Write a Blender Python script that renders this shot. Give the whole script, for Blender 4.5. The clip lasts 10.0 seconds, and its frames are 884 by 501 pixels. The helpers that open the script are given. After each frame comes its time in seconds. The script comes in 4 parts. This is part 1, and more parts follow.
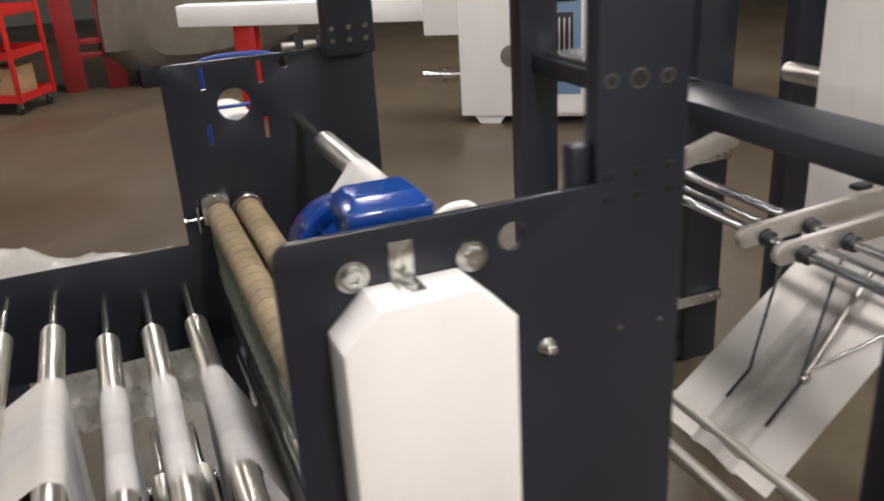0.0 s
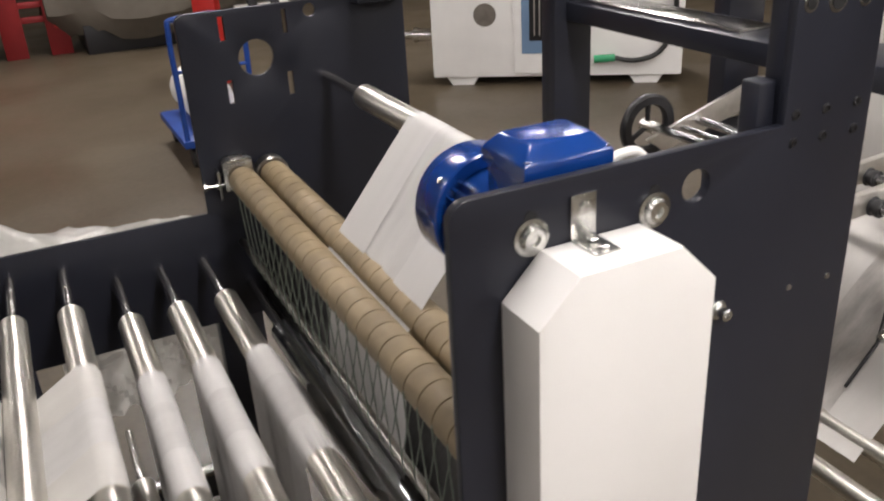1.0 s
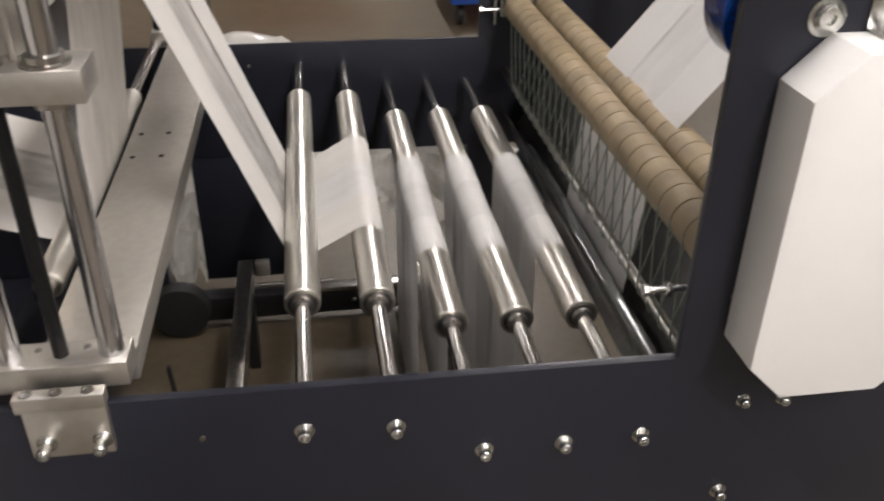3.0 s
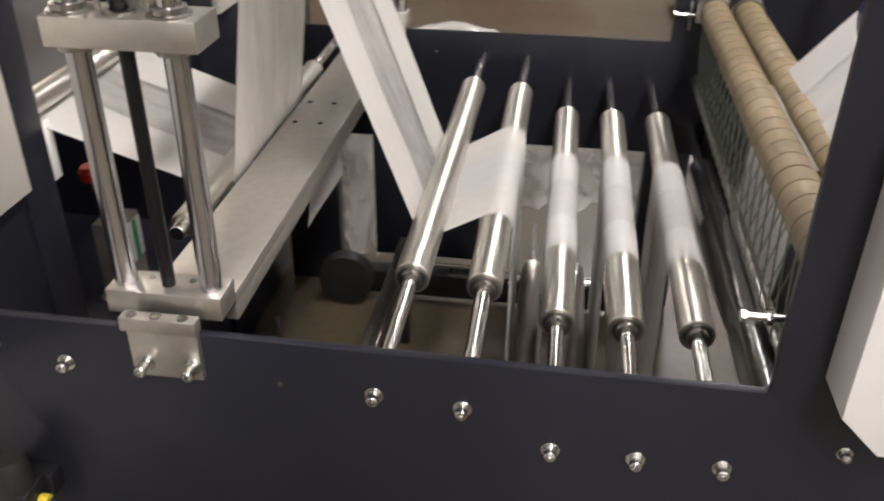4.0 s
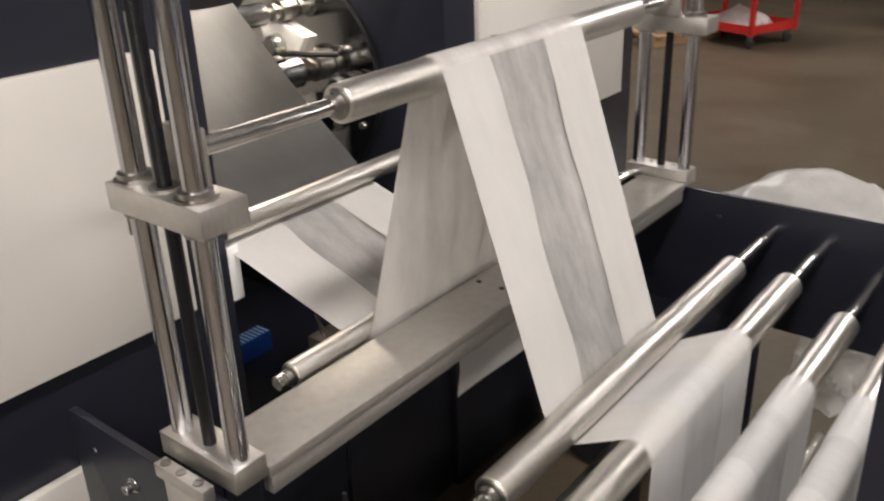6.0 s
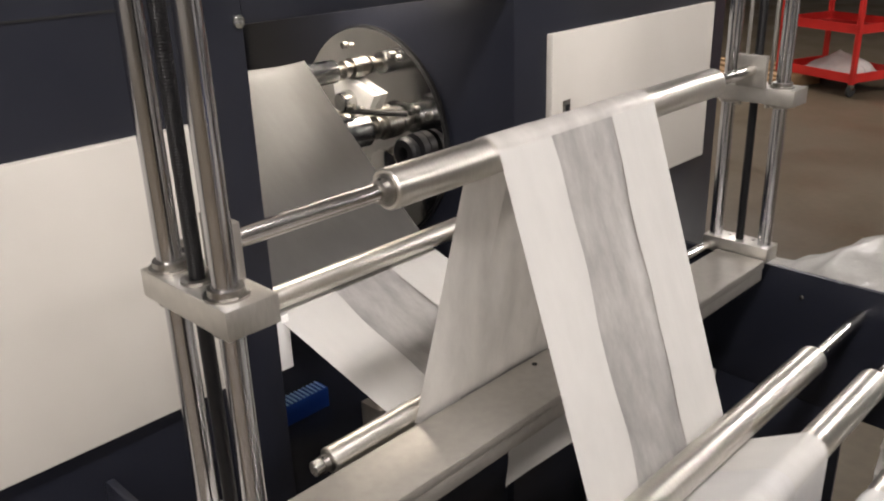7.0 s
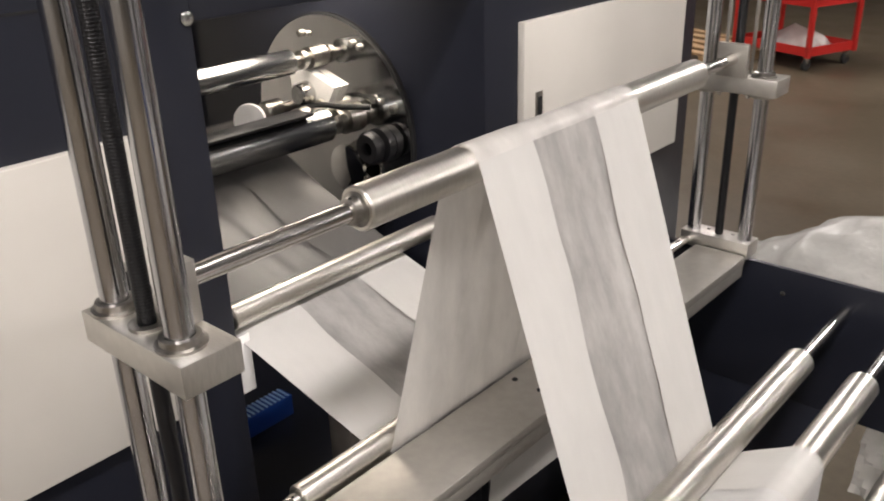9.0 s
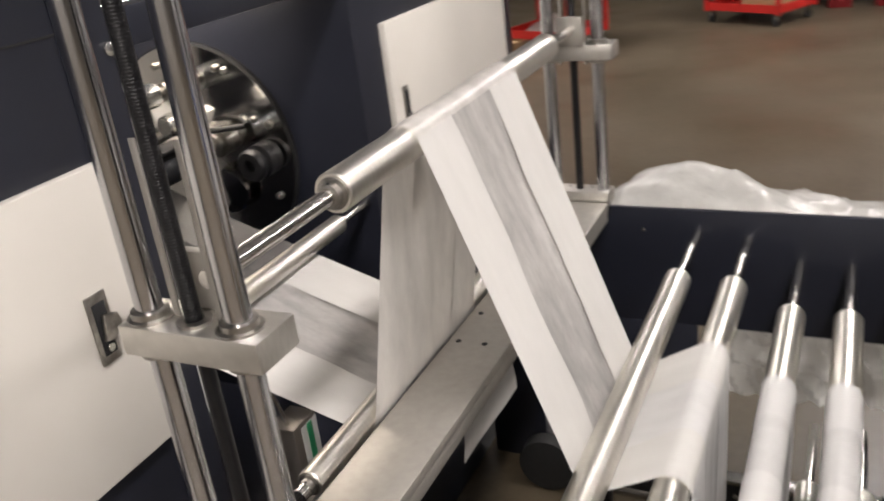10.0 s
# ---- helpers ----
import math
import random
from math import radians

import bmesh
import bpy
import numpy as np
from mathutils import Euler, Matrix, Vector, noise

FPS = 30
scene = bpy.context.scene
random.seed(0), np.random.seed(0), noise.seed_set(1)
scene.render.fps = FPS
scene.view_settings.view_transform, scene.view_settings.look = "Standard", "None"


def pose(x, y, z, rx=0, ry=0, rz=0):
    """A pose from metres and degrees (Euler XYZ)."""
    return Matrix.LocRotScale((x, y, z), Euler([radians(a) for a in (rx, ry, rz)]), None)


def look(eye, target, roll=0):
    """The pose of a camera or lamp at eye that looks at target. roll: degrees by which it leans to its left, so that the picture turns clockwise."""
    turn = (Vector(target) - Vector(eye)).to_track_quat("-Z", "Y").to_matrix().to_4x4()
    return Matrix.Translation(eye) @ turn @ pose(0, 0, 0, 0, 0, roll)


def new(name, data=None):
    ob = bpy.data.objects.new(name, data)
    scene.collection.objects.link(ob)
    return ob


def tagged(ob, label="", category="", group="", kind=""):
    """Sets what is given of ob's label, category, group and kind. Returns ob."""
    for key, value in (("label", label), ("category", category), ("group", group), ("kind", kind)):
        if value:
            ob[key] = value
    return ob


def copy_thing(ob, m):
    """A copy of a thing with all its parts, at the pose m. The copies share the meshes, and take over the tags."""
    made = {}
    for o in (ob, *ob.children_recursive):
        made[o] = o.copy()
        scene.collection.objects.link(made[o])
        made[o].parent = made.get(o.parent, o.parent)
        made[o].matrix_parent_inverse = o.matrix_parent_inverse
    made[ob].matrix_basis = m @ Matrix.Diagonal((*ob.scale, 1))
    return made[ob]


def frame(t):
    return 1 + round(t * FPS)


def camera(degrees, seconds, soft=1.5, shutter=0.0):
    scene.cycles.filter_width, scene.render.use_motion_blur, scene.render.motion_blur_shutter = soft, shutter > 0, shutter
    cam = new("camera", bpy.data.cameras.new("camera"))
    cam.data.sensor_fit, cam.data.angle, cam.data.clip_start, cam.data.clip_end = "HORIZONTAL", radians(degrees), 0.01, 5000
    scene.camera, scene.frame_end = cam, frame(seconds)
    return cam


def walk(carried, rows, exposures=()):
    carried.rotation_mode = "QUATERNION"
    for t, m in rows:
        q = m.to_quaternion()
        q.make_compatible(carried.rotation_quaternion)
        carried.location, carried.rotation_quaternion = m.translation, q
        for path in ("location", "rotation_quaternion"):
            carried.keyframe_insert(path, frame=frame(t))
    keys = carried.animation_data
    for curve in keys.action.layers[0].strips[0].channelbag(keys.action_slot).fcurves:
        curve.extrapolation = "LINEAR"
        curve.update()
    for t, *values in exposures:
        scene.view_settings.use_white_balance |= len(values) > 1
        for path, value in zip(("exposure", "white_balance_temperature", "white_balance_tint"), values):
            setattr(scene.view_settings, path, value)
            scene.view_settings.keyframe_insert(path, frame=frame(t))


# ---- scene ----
cam = camera(54.3, 10.0, 1.9, 0.5)
PATH = [
    (0, (0.359, -1.003, 1.796), (1.02, 0.724, 1.033), -3.5),
    (0.5, (0.23, -0.789, 1.752), (0.936, 0.903, 0.954), -3.6),
    (1, (0.158, -0.745, 1.733), (0.927, 0.9, 0.895), -3.4),
    (1.5, (0.053, -0.812, 1.711), (0.783, 0.81, 0.796), -3.6),
    (2, (0.031, -0.824, 1.649), (0.568, 0.827, 0.657), -2.2),
    (2.5, (0.043, -0.841, 1.621), (0.432, 0.836, 0.602), -0.3),
    (3, (0.047, -0.888, 1.605), (0.309, 0.812, 0.585), 0.6),
    (3.1, (0.05, -0.889, 1.603), (0.278, 0.813, 0.577), 0.6),
    (4.3, (0.304, -0.903, 1.581), (-0.117, 0.77, 0.57), 0.1),
    (4.5, (0.361, -0.891, 1.58), (-0.185, 0.748, 0.572), -0.3),
    (5, (0.5, -0.732, 1.606), (-0.381, 0.792, 0.657), -0.8),
    (5.5, (0.579, -0.583, 1.636), (-0.441, 0.886, 0.74), -2.3),
    (6, (0.591, -0.518, 1.658), (-0.56, 0.897, 0.839), -2.2),
    (7.5, (0.536, -0.368, 1.737), (-0.794, 0.927, 0.993), -1.9),
    (8, (0.488, -0.337, 1.743), (-0.814, 0.969, 0.968), -2.0),
    (8.5, (0.471, -0.325, 1.734), (-0.791, 0.996, 0.921), -1.8),
    (9, (0.464, -0.341, 1.735), (-0.758, 1.018, 0.924), -1.8),
    (9.5, (0.436, -0.434, 1.717), (-0.654, 1.042, 0.921), -2.9),
    (10, (0.342, -0.584, 1.725), (-0.501, 1.046, 0.929), -7.2),
]
walk(cam, [(t, look(eye, target, roll)) for t, eye, target, roll in PATH],
     [(0, 0.0), (1.2, 0.0), (2.0, -0.1), (3.0, 0.04), (4.5, 0.16), (5.2, 0.06), (6.0, 0.0), (8.0, 0.1), (9.3, 0.1), (10, 0.24)])


# ---- world and light ----
world = bpy.data.worlds.new("world")
scene.world = world
world.use_nodes = True
world.node_tree.nodes["Background"].inputs["Color"].default_value = (0.9, 0.95, 1.0, 1)
world.node_tree.nodes["Background"].inputs["Strength"].default_value = 0.05


def hall_lamp(x, y, z, power, sx, sy):
    data = bpy.data.lights.new("hall_lamp", "AREA")
    data.shape, data.size, data.size_y, data.energy = "RECTANGLE", sx, sy, power
    data.color = (1.0, 0.935, 0.905)
    ob = new("hall_lamp", data)
    ob.matrix_world = pose(x, y, z)
    return ob


LAMP_Z = 4.5
LAMP_SPOTS = [(x, y) for x in (-3.5, 1.2, 5.5) for y in (-6.8, -3.4, 0.6, 7.0)]
for lx, ly in LAMP_SPOTS:
    hall_lamp(lx, ly, LAMP_Z - 0.06, 84 if 0 < ly < 2 else 140, 0.5, 2.4)


# ---- materials ----
def material(name, color, rough=0.5, metal=0.0, grain=0.0, scale=40.0, bump=0.0, bump_scale=200.0, stretch=(1, 1, 1),
             rough_var=0.0, coat=0.0, stain=0.0, stain_scale=3.0, random=0.0, spec=0.5):
    m = bpy.data.materials.new(name)
    m.use_nodes = True
    nt = m.node_tree
    b = nt.nodes["Principled BSDF"]
    b.inputs["Roughness"].default_value = rough
    b.inputs["Metallic"].default_value = metal
    b.inputs["Coat Weight"].default_value = coat
    b.inputs["Specular IOR Level"].default_value = spec
    tc = nt.nodes.new("ShaderNodeTexCoord")
    mp = nt.nodes.new("ShaderNodeMapping")
    mp.inputs["Scale"].default_value = stretch
    nt.links.new(tc.outputs["Object"], mp.inputs["Vector"])

    def noise_tex(s, detail=4):
        n = nt.nodes.new("ShaderNodeTexNoise")
        n.inputs["Scale"].default_value = s
        n.inputs["Detail"].default_value = detail
        nt.links.new(mp.outputs["Vector"], n.inputs["Vector"])
        return n

    def ramp(sock, lo, hi):
        r = nt.nodes.new("ShaderNodeMapRange")
        r.inputs["From Min"].default_value, r.inputs["From Max"].default_value = 0.3, 0.7
        r.inputs["To Min"].default_value, r.inputs["To Max"].default_value = lo, hi
        nt.links.new(sock, r.inputs["Value"])
        return r.outputs["Result"]

    col = None

    def times(sock, factor):
        mix = nt.nodes.new("ShaderNodeMix")
        mix.data_type, mix.blend_type = "RGBA", "MULTIPLY"
        mix.inputs["Factor"].default_value = 1.0
        if sock is None:
            mix.inputs["A"].default_value = (*color, 1)
        else:
            nt.links.new(sock, mix.inputs["A"])
        nt.links.new(factor, mix.inputs["B"])
        return mix.outputs["Result"]

    if grain:
        col = times(col, ramp(noise_tex(scale).outputs["Fac"], 1 - grain, 1 + grain))
    if stain:
        col = times(col, ramp(noise_tex(stain_scale, 8).outputs["Fac"], 1 - stain, 1 + stain * 0.5))
    if random:
        info = nt.nodes.new("ShaderNodeObjectInfo")
        r = nt.nodes.new("ShaderNodeMapRange")
        r.inputs["To Min"].default_value, r.inputs["To Max"].default_value = 1 - random, 1 + random
        nt.links.new(info.outputs["Random"], r.inputs["Value"])
        col = times(col, r.outputs["Result"])
    if col is None:
        b.inputs["Base Color"].default_value = (*color, 1)
    else:
        nt.links.new(col, b.inputs["Base Color"])
    if rough_var:
        nt.links.new(ramp(noise_tex(stain_scale * 2, 6).outputs["Fac"], rough - rough_var, rough + rough_var), b.inputs["Roughness"])
    if bump:
        bp = nt.nodes.new("ShaderNodeBump")
        bp.inputs["Strength"].default_value = bump
        bp.inputs["Distance"].default_value = 0.002
        nt.links.new(noise_tex(bump_scale).outputs["Fac"], bp.inputs["Height"])
        nt.links.new(bp.outputs["Normal"], b.inputs["Normal"])
    return m


def sheet_material(name, color, see=0.35, clear=0.0, rough=0.6, streak=0.12, grain=(5, 3), stretch=(0.35, 4.5, 0.35), relief=0.25, mottle=0.0):
    """Thin paper or film: light goes partly through it."""
    m = bpy.data.materials.new(name)
    m.use_nodes = True
    nt = m.node_tree
    b = nt.nodes["Principled BSDF"]
    out = nt.nodes["Material Output"]
    b.inputs["Roughness"].default_value = rough
    tc = nt.nodes.new("ShaderNodeTexCoord")
    n = nt.nodes.new("ShaderNodeTexNoise")
    n.inputs["Scale"].default_value, n.inputs["Detail"].default_value = grain
    mp = nt.nodes.new("ShaderNodeMapping")
    mp.inputs["Scale"].default_value = stretch
    nt.links.new(tc.outputs["Object"], mp.inputs["Vector"])
    nt.links.new(mp.outputs["Vector"], n.inputs["Vector"])
    r = nt.nodes.new("ShaderNodeMapRange")
    r.inputs["From Min"].default_value, r.inputs["From Max"].default_value = 0.3, 0.7
    r.inputs["To Min"].default_value, r.inputs["To Max"].default_value = 1 - streak, 1.0
    nt.links.new(n.outputs["Fac"], r.inputs["Value"])
    mix = nt.nodes.new("ShaderNodeMix")
    mix.data_type, mix.blend_type = "RGBA", "MULTIPLY"
    mix.inputs["Factor"].default_value = 1.0
    mix.inputs["A"].default_value = (*color, 1)
    nt.links.new(r.outputs["Result"], mix.inputs["B"])
    nt.links.new(mix.outputs["Result"], b.inputs["Base Color"])
    shade = mix.outputs["Result"]
    if mottle:
        mp2 = nt.nodes.new("ShaderNodeMapping")
        mp2.inputs["Scale"].default_value = (1, 2.2, 1)
        n2 = nt.nodes.new("ShaderNodeTexNoise")
        n2.inputs["Scale"].default_value, n2.inputs["Detail"].default_value = 11, 7
        n2.inputs["Roughness"].default_value = 0.65
        r2 = nt.nodes.new("ShaderNodeMapRange")
        r2.inputs["From Min"].default_value, r2.inputs["From Max"].default_value = 0.32, 0.68
        r2.inputs["To Min"].default_value, r2.inputs["To Max"].default_value = 1 - mottle, 1.0
        mix2 = nt.nodes.new("ShaderNodeMix")
        mix2.data_type, mix2.blend_type = "RGBA", "MULTIPLY"
        mix2.inputs["Factor"].default_value = 1.0
        nt.links.new(tc.outputs["Object"], mp2.inputs["Vector"])
        nt.links.new(mp2.outputs["Vector"], n2.inputs["Vector"])
        nt.links.new(n2.outputs["Fac"], r2.inputs["Value"])
        nt.links.new(shade, mix2.inputs["A"])
        nt.links.new(r2.outputs["Result"], mix2.inputs["B"])
        shade = mix2.outputs["Result"]
        nt.links.new(shade, b.inputs["Base Color"])
    tr = nt.nodes.new("ShaderNodeBsdfTranslucent")
    nt.links.new(shade, tr.inputs["Color"])
    ms = nt.nodes.new("ShaderNodeMixShader")
    ms.inputs[0].default_value = see
    nt.links.new(b.outputs[0], ms.inputs[1])
    nt.links.new(tr.outputs[0], ms.inputs[2])
    last = ms
    if clear:
        tp = nt.nodes.new("ShaderNodeBsdfTransparent")
        ms2 = nt.nodes.new("ShaderNodeMixShader")
        ms2.inputs[0].default_value = clear
        nt.links.new(ms.outputs[0], ms2.inputs[1])
        nt.links.new(tp.outputs[0], ms2.inputs[2])
        last = ms2
    nt.links.new(last.outputs[0], out.inputs["Surface"])
    bp = nt.nodes.new("ShaderNodeBump")
    bp.inputs["Strength"].default_value, bp.inputs["Distance"].default_value = relief, 0.004 if relief < 0.5 else 0.03
    nt.links.new(n.outputs["Fac"], bp.inputs["Height"])
    nt.links.new(bp.outputs["Normal"], b.inputs["Normal"])
    return m


M = {}
M["navy"] = material("navy_powder_coat", (0.0155, 0.0172, 0.0258), 0.34, spec=0.42, bump=0.12, bump_scale=420, stain=0.25, stain_scale=2.5, rough_var=0.06)
M["black"] = material("black_paint", (0.012, 0.012, 0.014), 0.4, bump=0.1, bump_scale=300)
M["screw_black"] = material("black_oxide_steel", (0.007, 0.007, 0.008), 0.35, spec=0.3, grain=0.2, scale=80)
M["rubber_black"] = material("black_rubber", (0.012, 0.012, 0.012), 0.65, grain=0.2, scale=60)
M["white"] = material("white_enamel", (0.85, 0.84, 0.82), 0.35, bump=0.05, bump_scale=350, stain=0.04, stain_scale=5)
M["cream"] = material("cream_enamel", (0.63, 0.6, 0.55), 0.4, bump=0.08, bump_scale=350, stain=0.07, stain_scale=3)
M["roller"] = material("ground_chrome_steel", (0.67, 0.645, 0.59), 0.36, 1.0, grain=0.05, scale=25, stretch=(0.3, 12, 0.3))
M["shaft"] = material("bright_steel_shaft", (0.68, 0.66, 0.63), 0.2, 1.0, grain=0.03, scale=10, stretch=(0.3, 10, 0.3))
M["rod"] = material("polished_steel_rod", (0.5, 0.5, 0.515), 0.2, 1.0, grain=0.04, scale=20)
M["alu"] = material("milled_aluminium", (0.62, 0.6, 0.56), 0.42, 1.0, grain=0.06, scale=50, bump=0.08, bump_scale=150, stretch=(1, 6, 1))
M["alu_light"] = material("anodised_aluminium", (0.4, 0.38, 0.345), 0.45, 0.75, grain=0.05, scale=60, bump=0.05, bump_scale=200)
M["zinc"] = material("zinc_plated_steel", (0.52, 0.52, 0.5), 0.25, 1.0, grain=0.2, scale=90, bump=0.1, bump_scale=250)
M["hub"] = material("grey_bearing_steel", (0.36, 0.345, 0.32), 0.3, 1.0, grain=0.2, scale=80)
M["hub_dark"] = material("dark_steel_sheet", (0.12, 0.12, 0.12), 0.38, 0.8, grain=0.15, scale=20, stretch=(1, 8, 1))
M["beige"] = material("beige_rubber", (0.265, 0.205, 0.125), 0.55, grain=0.14, scale=18, bump=0.15, bump_scale=90, stain=0.18, stain_scale=7)
M["groove"] = material("groove_brown", (0.13, 0.1, 0.055), 0.8, grain=0.2)
M["blue"] = material("blue_enamel", (0.005, 0.04, 0.21), 0.22, coat=0.4, bump=0.12, bump_scale=120, stain=0.15, stain_scale=9)
M["trolley_blue"] = material("trolley_blue_paint", (0.012, 0.06, 0.3), 0.4, stain=0.15)
M["red"] = material("red_paint", (0.48, 0.022, 0.018), 0.4, stain=0.15, stain_scale=4)
M["red_dark"] = material("dark_red_paint", (0.22, 0.012, 0.014), 0.45, stain=0.2, stain_scale=4)
M["card"] = material("cardboard", (0.36, 0.23, 0.12), 0.8, grain=0.08, scale=30)
M["panel_blue"] = material("pale_blue_panel", (0.17, 0.27, 0.42), 0.4, stain=0.05)
M["duct_blue"] = material("light_blue_plastic", (0.3, 0.47, 0.72), 0.45)
M["cord"] = material("pale_green_cord", (0.22, 0.26, 0.22), 0.45, grain=0.1, scale=60)
M["cable"] = material("black_cable", (0.014, 0.014, 0.014), 0.5)
M["cable_white"] = material("white_cable", (0.72, 0.71, 0.68), 0.5)
M["green"] = material("green_plastic", (0.03, 0.3, 0.13), 0.45)
M["yellow"] = material("yellow_plastic", (0.7, 0.55, 0.05), 0.4)
# near-black colour that stands for the shade inside holes, slots and seams
M["gap"] = material("recess_shade", (0.006, 0.006, 0.007), 0.7)
M["mirror"] = material("polished_steel_plate", (0.8, 0.79, 0.77), 0.09, 1.0, grain=0.05, scale=12, bump=0.12, bump_scale=14, rough_var=0.04)
M["dark_roll"] = material("dark_chrome_roll", (0.42, 0.43, 0.43), 0.25, 1.0, grain=0.1, scale=25, stretch=(1, 10, 1))
M["grey_plate"] = material("grey_steel_plate", (0.3, 0.27, 0.24), 0.35, 0.6, grain=0.15, scale=14, stain=0.2)
M["tarp"] = material("dusty_grey_tarp", (0.115, 0.1, 0.08), 0.7, grain=0.12, scale=8, bump=0.3, bump_scale=14)
M["wall"] = material("hall_wall_paint", (0.24, 0.225, 0.2), 0.8, stain=0.15, stain_scale=0.6)
M["roof"] = material("hall_roof_sheet", (0.28, 0.28, 0.27), 0.7, stain=0.1, stain_scale=0.5)
M["paper"] = sheet_material("white_paper", (0.63, 0.615, 0.588), 0.2, 0.0, 0.6, 0.04, mottle=0.05)
# streak and mottle here paint wrinkle shading and sheen into the colour
M["paper_thin"] = sheet_material("thin_grey_film", (0.68, 0.66, 0.635), 0.36, 0.06, 0.45, 0.3, (5, 1.5), mottle=0.32)
M["paper_back"] = sheet_material("satin_paper_back", (0.77, 0.745, 0.71), 0.4, 0.0, 0.3, 0.2, (4, 1.0), mottle=0.16)
M["paper_mid"] = sheet_material("single_paper_layer", (0.68, 0.67, 0.66), 0.28, 0.02, 0.55, 0.06, mottle=0.08)
# same web paper; the cabinet's darkness behind it is put into the colour
M["paper_tail"] = sheet_material("web_darkened_in_cabinet", (0.155, 0.15, 0.145), 0.35, 0.12, 0.32, 0.25, (1.8, 1), (1.2, 1.6, 1.2), 0.1, mottle=0.12)
M["paper_late"] = sheet_material("single_white_layer", (0.72, 0.71, 0.7), 0.28, 0.02, 0.55, 0.06)
M["film"] = sheet_material("clear_plastic_film", (0.78, 0.77, 0.73), 0.3, 0.15, 0.22, 0.2, (7, 6), (1, 1, 1), 0.8)


def glow(name, color, strength):
    m = bpy.data.materials.new(name)
    m.use_nodes = True
    b = m.node_tree.nodes["Principled BSDF"]
    b.inputs["Emission Color"].default_value = (*color, 1)
    b.inputs["Emission Strength"].default_value = strength
    return m


M["lamp"] = glow("lamp_diffuser", (1.0, 0.935, 0.905), 12)


def floor_material():
    m = material("worn_concrete_floor", (0.087, 0.068, 0.044), 0.42, grain=0.12, scale=26, bump=0.2, bump_scale=30, stain=0.2, stain_scale=0.55, rough_var=0.12)
    return m


M["floor"] = floor_material()


# ---- mesh helpers ----
def part(name, bm, mat, parent=None, label="", smooth=True):
    me = bpy.data.meshes.new(name)
    bmesh.ops.recalc_face_normals(bm, faces=bm.faces[:])
    bm.to_mesh(me)
    bm.free()
    for one in mat if isinstance(mat, (list, tuple)) else [mat]:
        me.materials.append(one)
    if smooth:
        for p in me.polygons:
            p.use_smooth = True
        me.set_sharp_from_angle(angle=radians(32))
    ob = new(name, me)
    if parent is not None:
        ob.parent = parent
    if label:
        ob["label"] = label
    return ob


def thing(name, label, category, at=(0, 0, 0), group="", kind="", turn=0):
    ob = new(name)
    ob.matrix_world = pose(*at, 0, 0, turn)
    ob.empty_display_size = 0.05
    return tagged(ob, label, category, group, kind)


def add_box(bm, lo, hi, bev=0.0):
    ret = bmesh.ops.create_cube(bm, size=1)
    vs = ret["verts"]
    for v in vs:
        v.co = Vector([lo[i] + (v.co[i] + 0.5) * (hi[i] - lo[i]) for i in range(3)])
    if bev:
        es = {e for v in vs for e in v.link_edges}
        bmesh.ops.bevel(bm, geom=list(es), offset=bev, segments=2, profile=0.5, affect="EDGES")
    return bm


def box(lo, hi, bev=0.0):
    return add_box(bmesh.new(), lo, hi, bev)


def add_lathe(bm, a, b, profile, seg=32):
    """Rings along the line from a to b; profile: (metres along, radius)."""
    a, b = Vector(a), Vector(b)
    d = (b - a).normalized()
    u = d.orthogonal().normalized()
    w = d.cross(u)
    rings = []
    for s, r in profile:
        if r <= 1e-6:
            rings.append([bm.verts.new(a + d * s)])
        else:
            rings.append([bm.verts.new(a + d * s + (u * math.cos(2 * math.pi * i / seg) + w * math.sin(2 * math.pi * i / seg)) * r) for i in range(seg)])
    for p, q in zip(rings, rings[1:]):
        for i in range(seg):
            j = (i + 1) % seg
            if len(p) == 1 and len(q) == 1:
                break
            if len(p) == 1:
                bm.faces.new((p[0], q[i], q[j]))
            elif len(q) == 1:
                bm.faces.new((p[i], q[0], p[j]))
            else:
                bm.faces.new((p[i], q[i], q[j], p[j]))
    return bm


def add_cyl(bm, a, b, r, seg=24, bev=0.001):
    n = (Vector(b) - Vector(a)).length
    bev = min(bev, r * 0.4, n * 0.4)
    return add_lathe(bm, a, b, [(0, 0), (0, r - bev), (bev, r), (n - bev, r), (n, r - bev), (n, 0)], seg)


def cyl(a, b, r, seg=24, bev=0.001):
    return add_cyl(bmesh.new(), a, b, r, seg, bev)


def lathe(a, b, profile, seg=32):
    return add_lathe(bmesh.new(), a, b, profile, seg)


def add_prism(bm, outline, axis, lo, hi, bev=0.0):
    """A plate: outline in the two other axes, from lo to hi along axis (0, 1 or 2)."""
    def at(p, d):
        c = list(p)
        c.insert(axis, d)
        return Vector(c)
    v0 = [bm.verts.new(at(p, lo)) for p in outline]
    v1 = [bm.verts.new(at(p, hi)) for p in outline]
    n = len(outline)
    faces = [bm.faces.new(v0), bm.faces.new(v1[::-1])]
    for i in range(n):
        faces.append(bm.faces.new((v0[i], v1[i], v1[(i + 1) % n], v0[(i + 1) % n])))
    if bev:
        es = list({e for f in faces[:2] for e in f.edges})
        bmesh.ops.bevel(bm, geom=es, offset=bev, segments=2, profile=0.5, affect="EDGES")
    return bm


def prism(outline, axis, lo, hi, bev=0.0):
    return add_prism(bmesh.new(), outline, axis, lo, hi, bev)


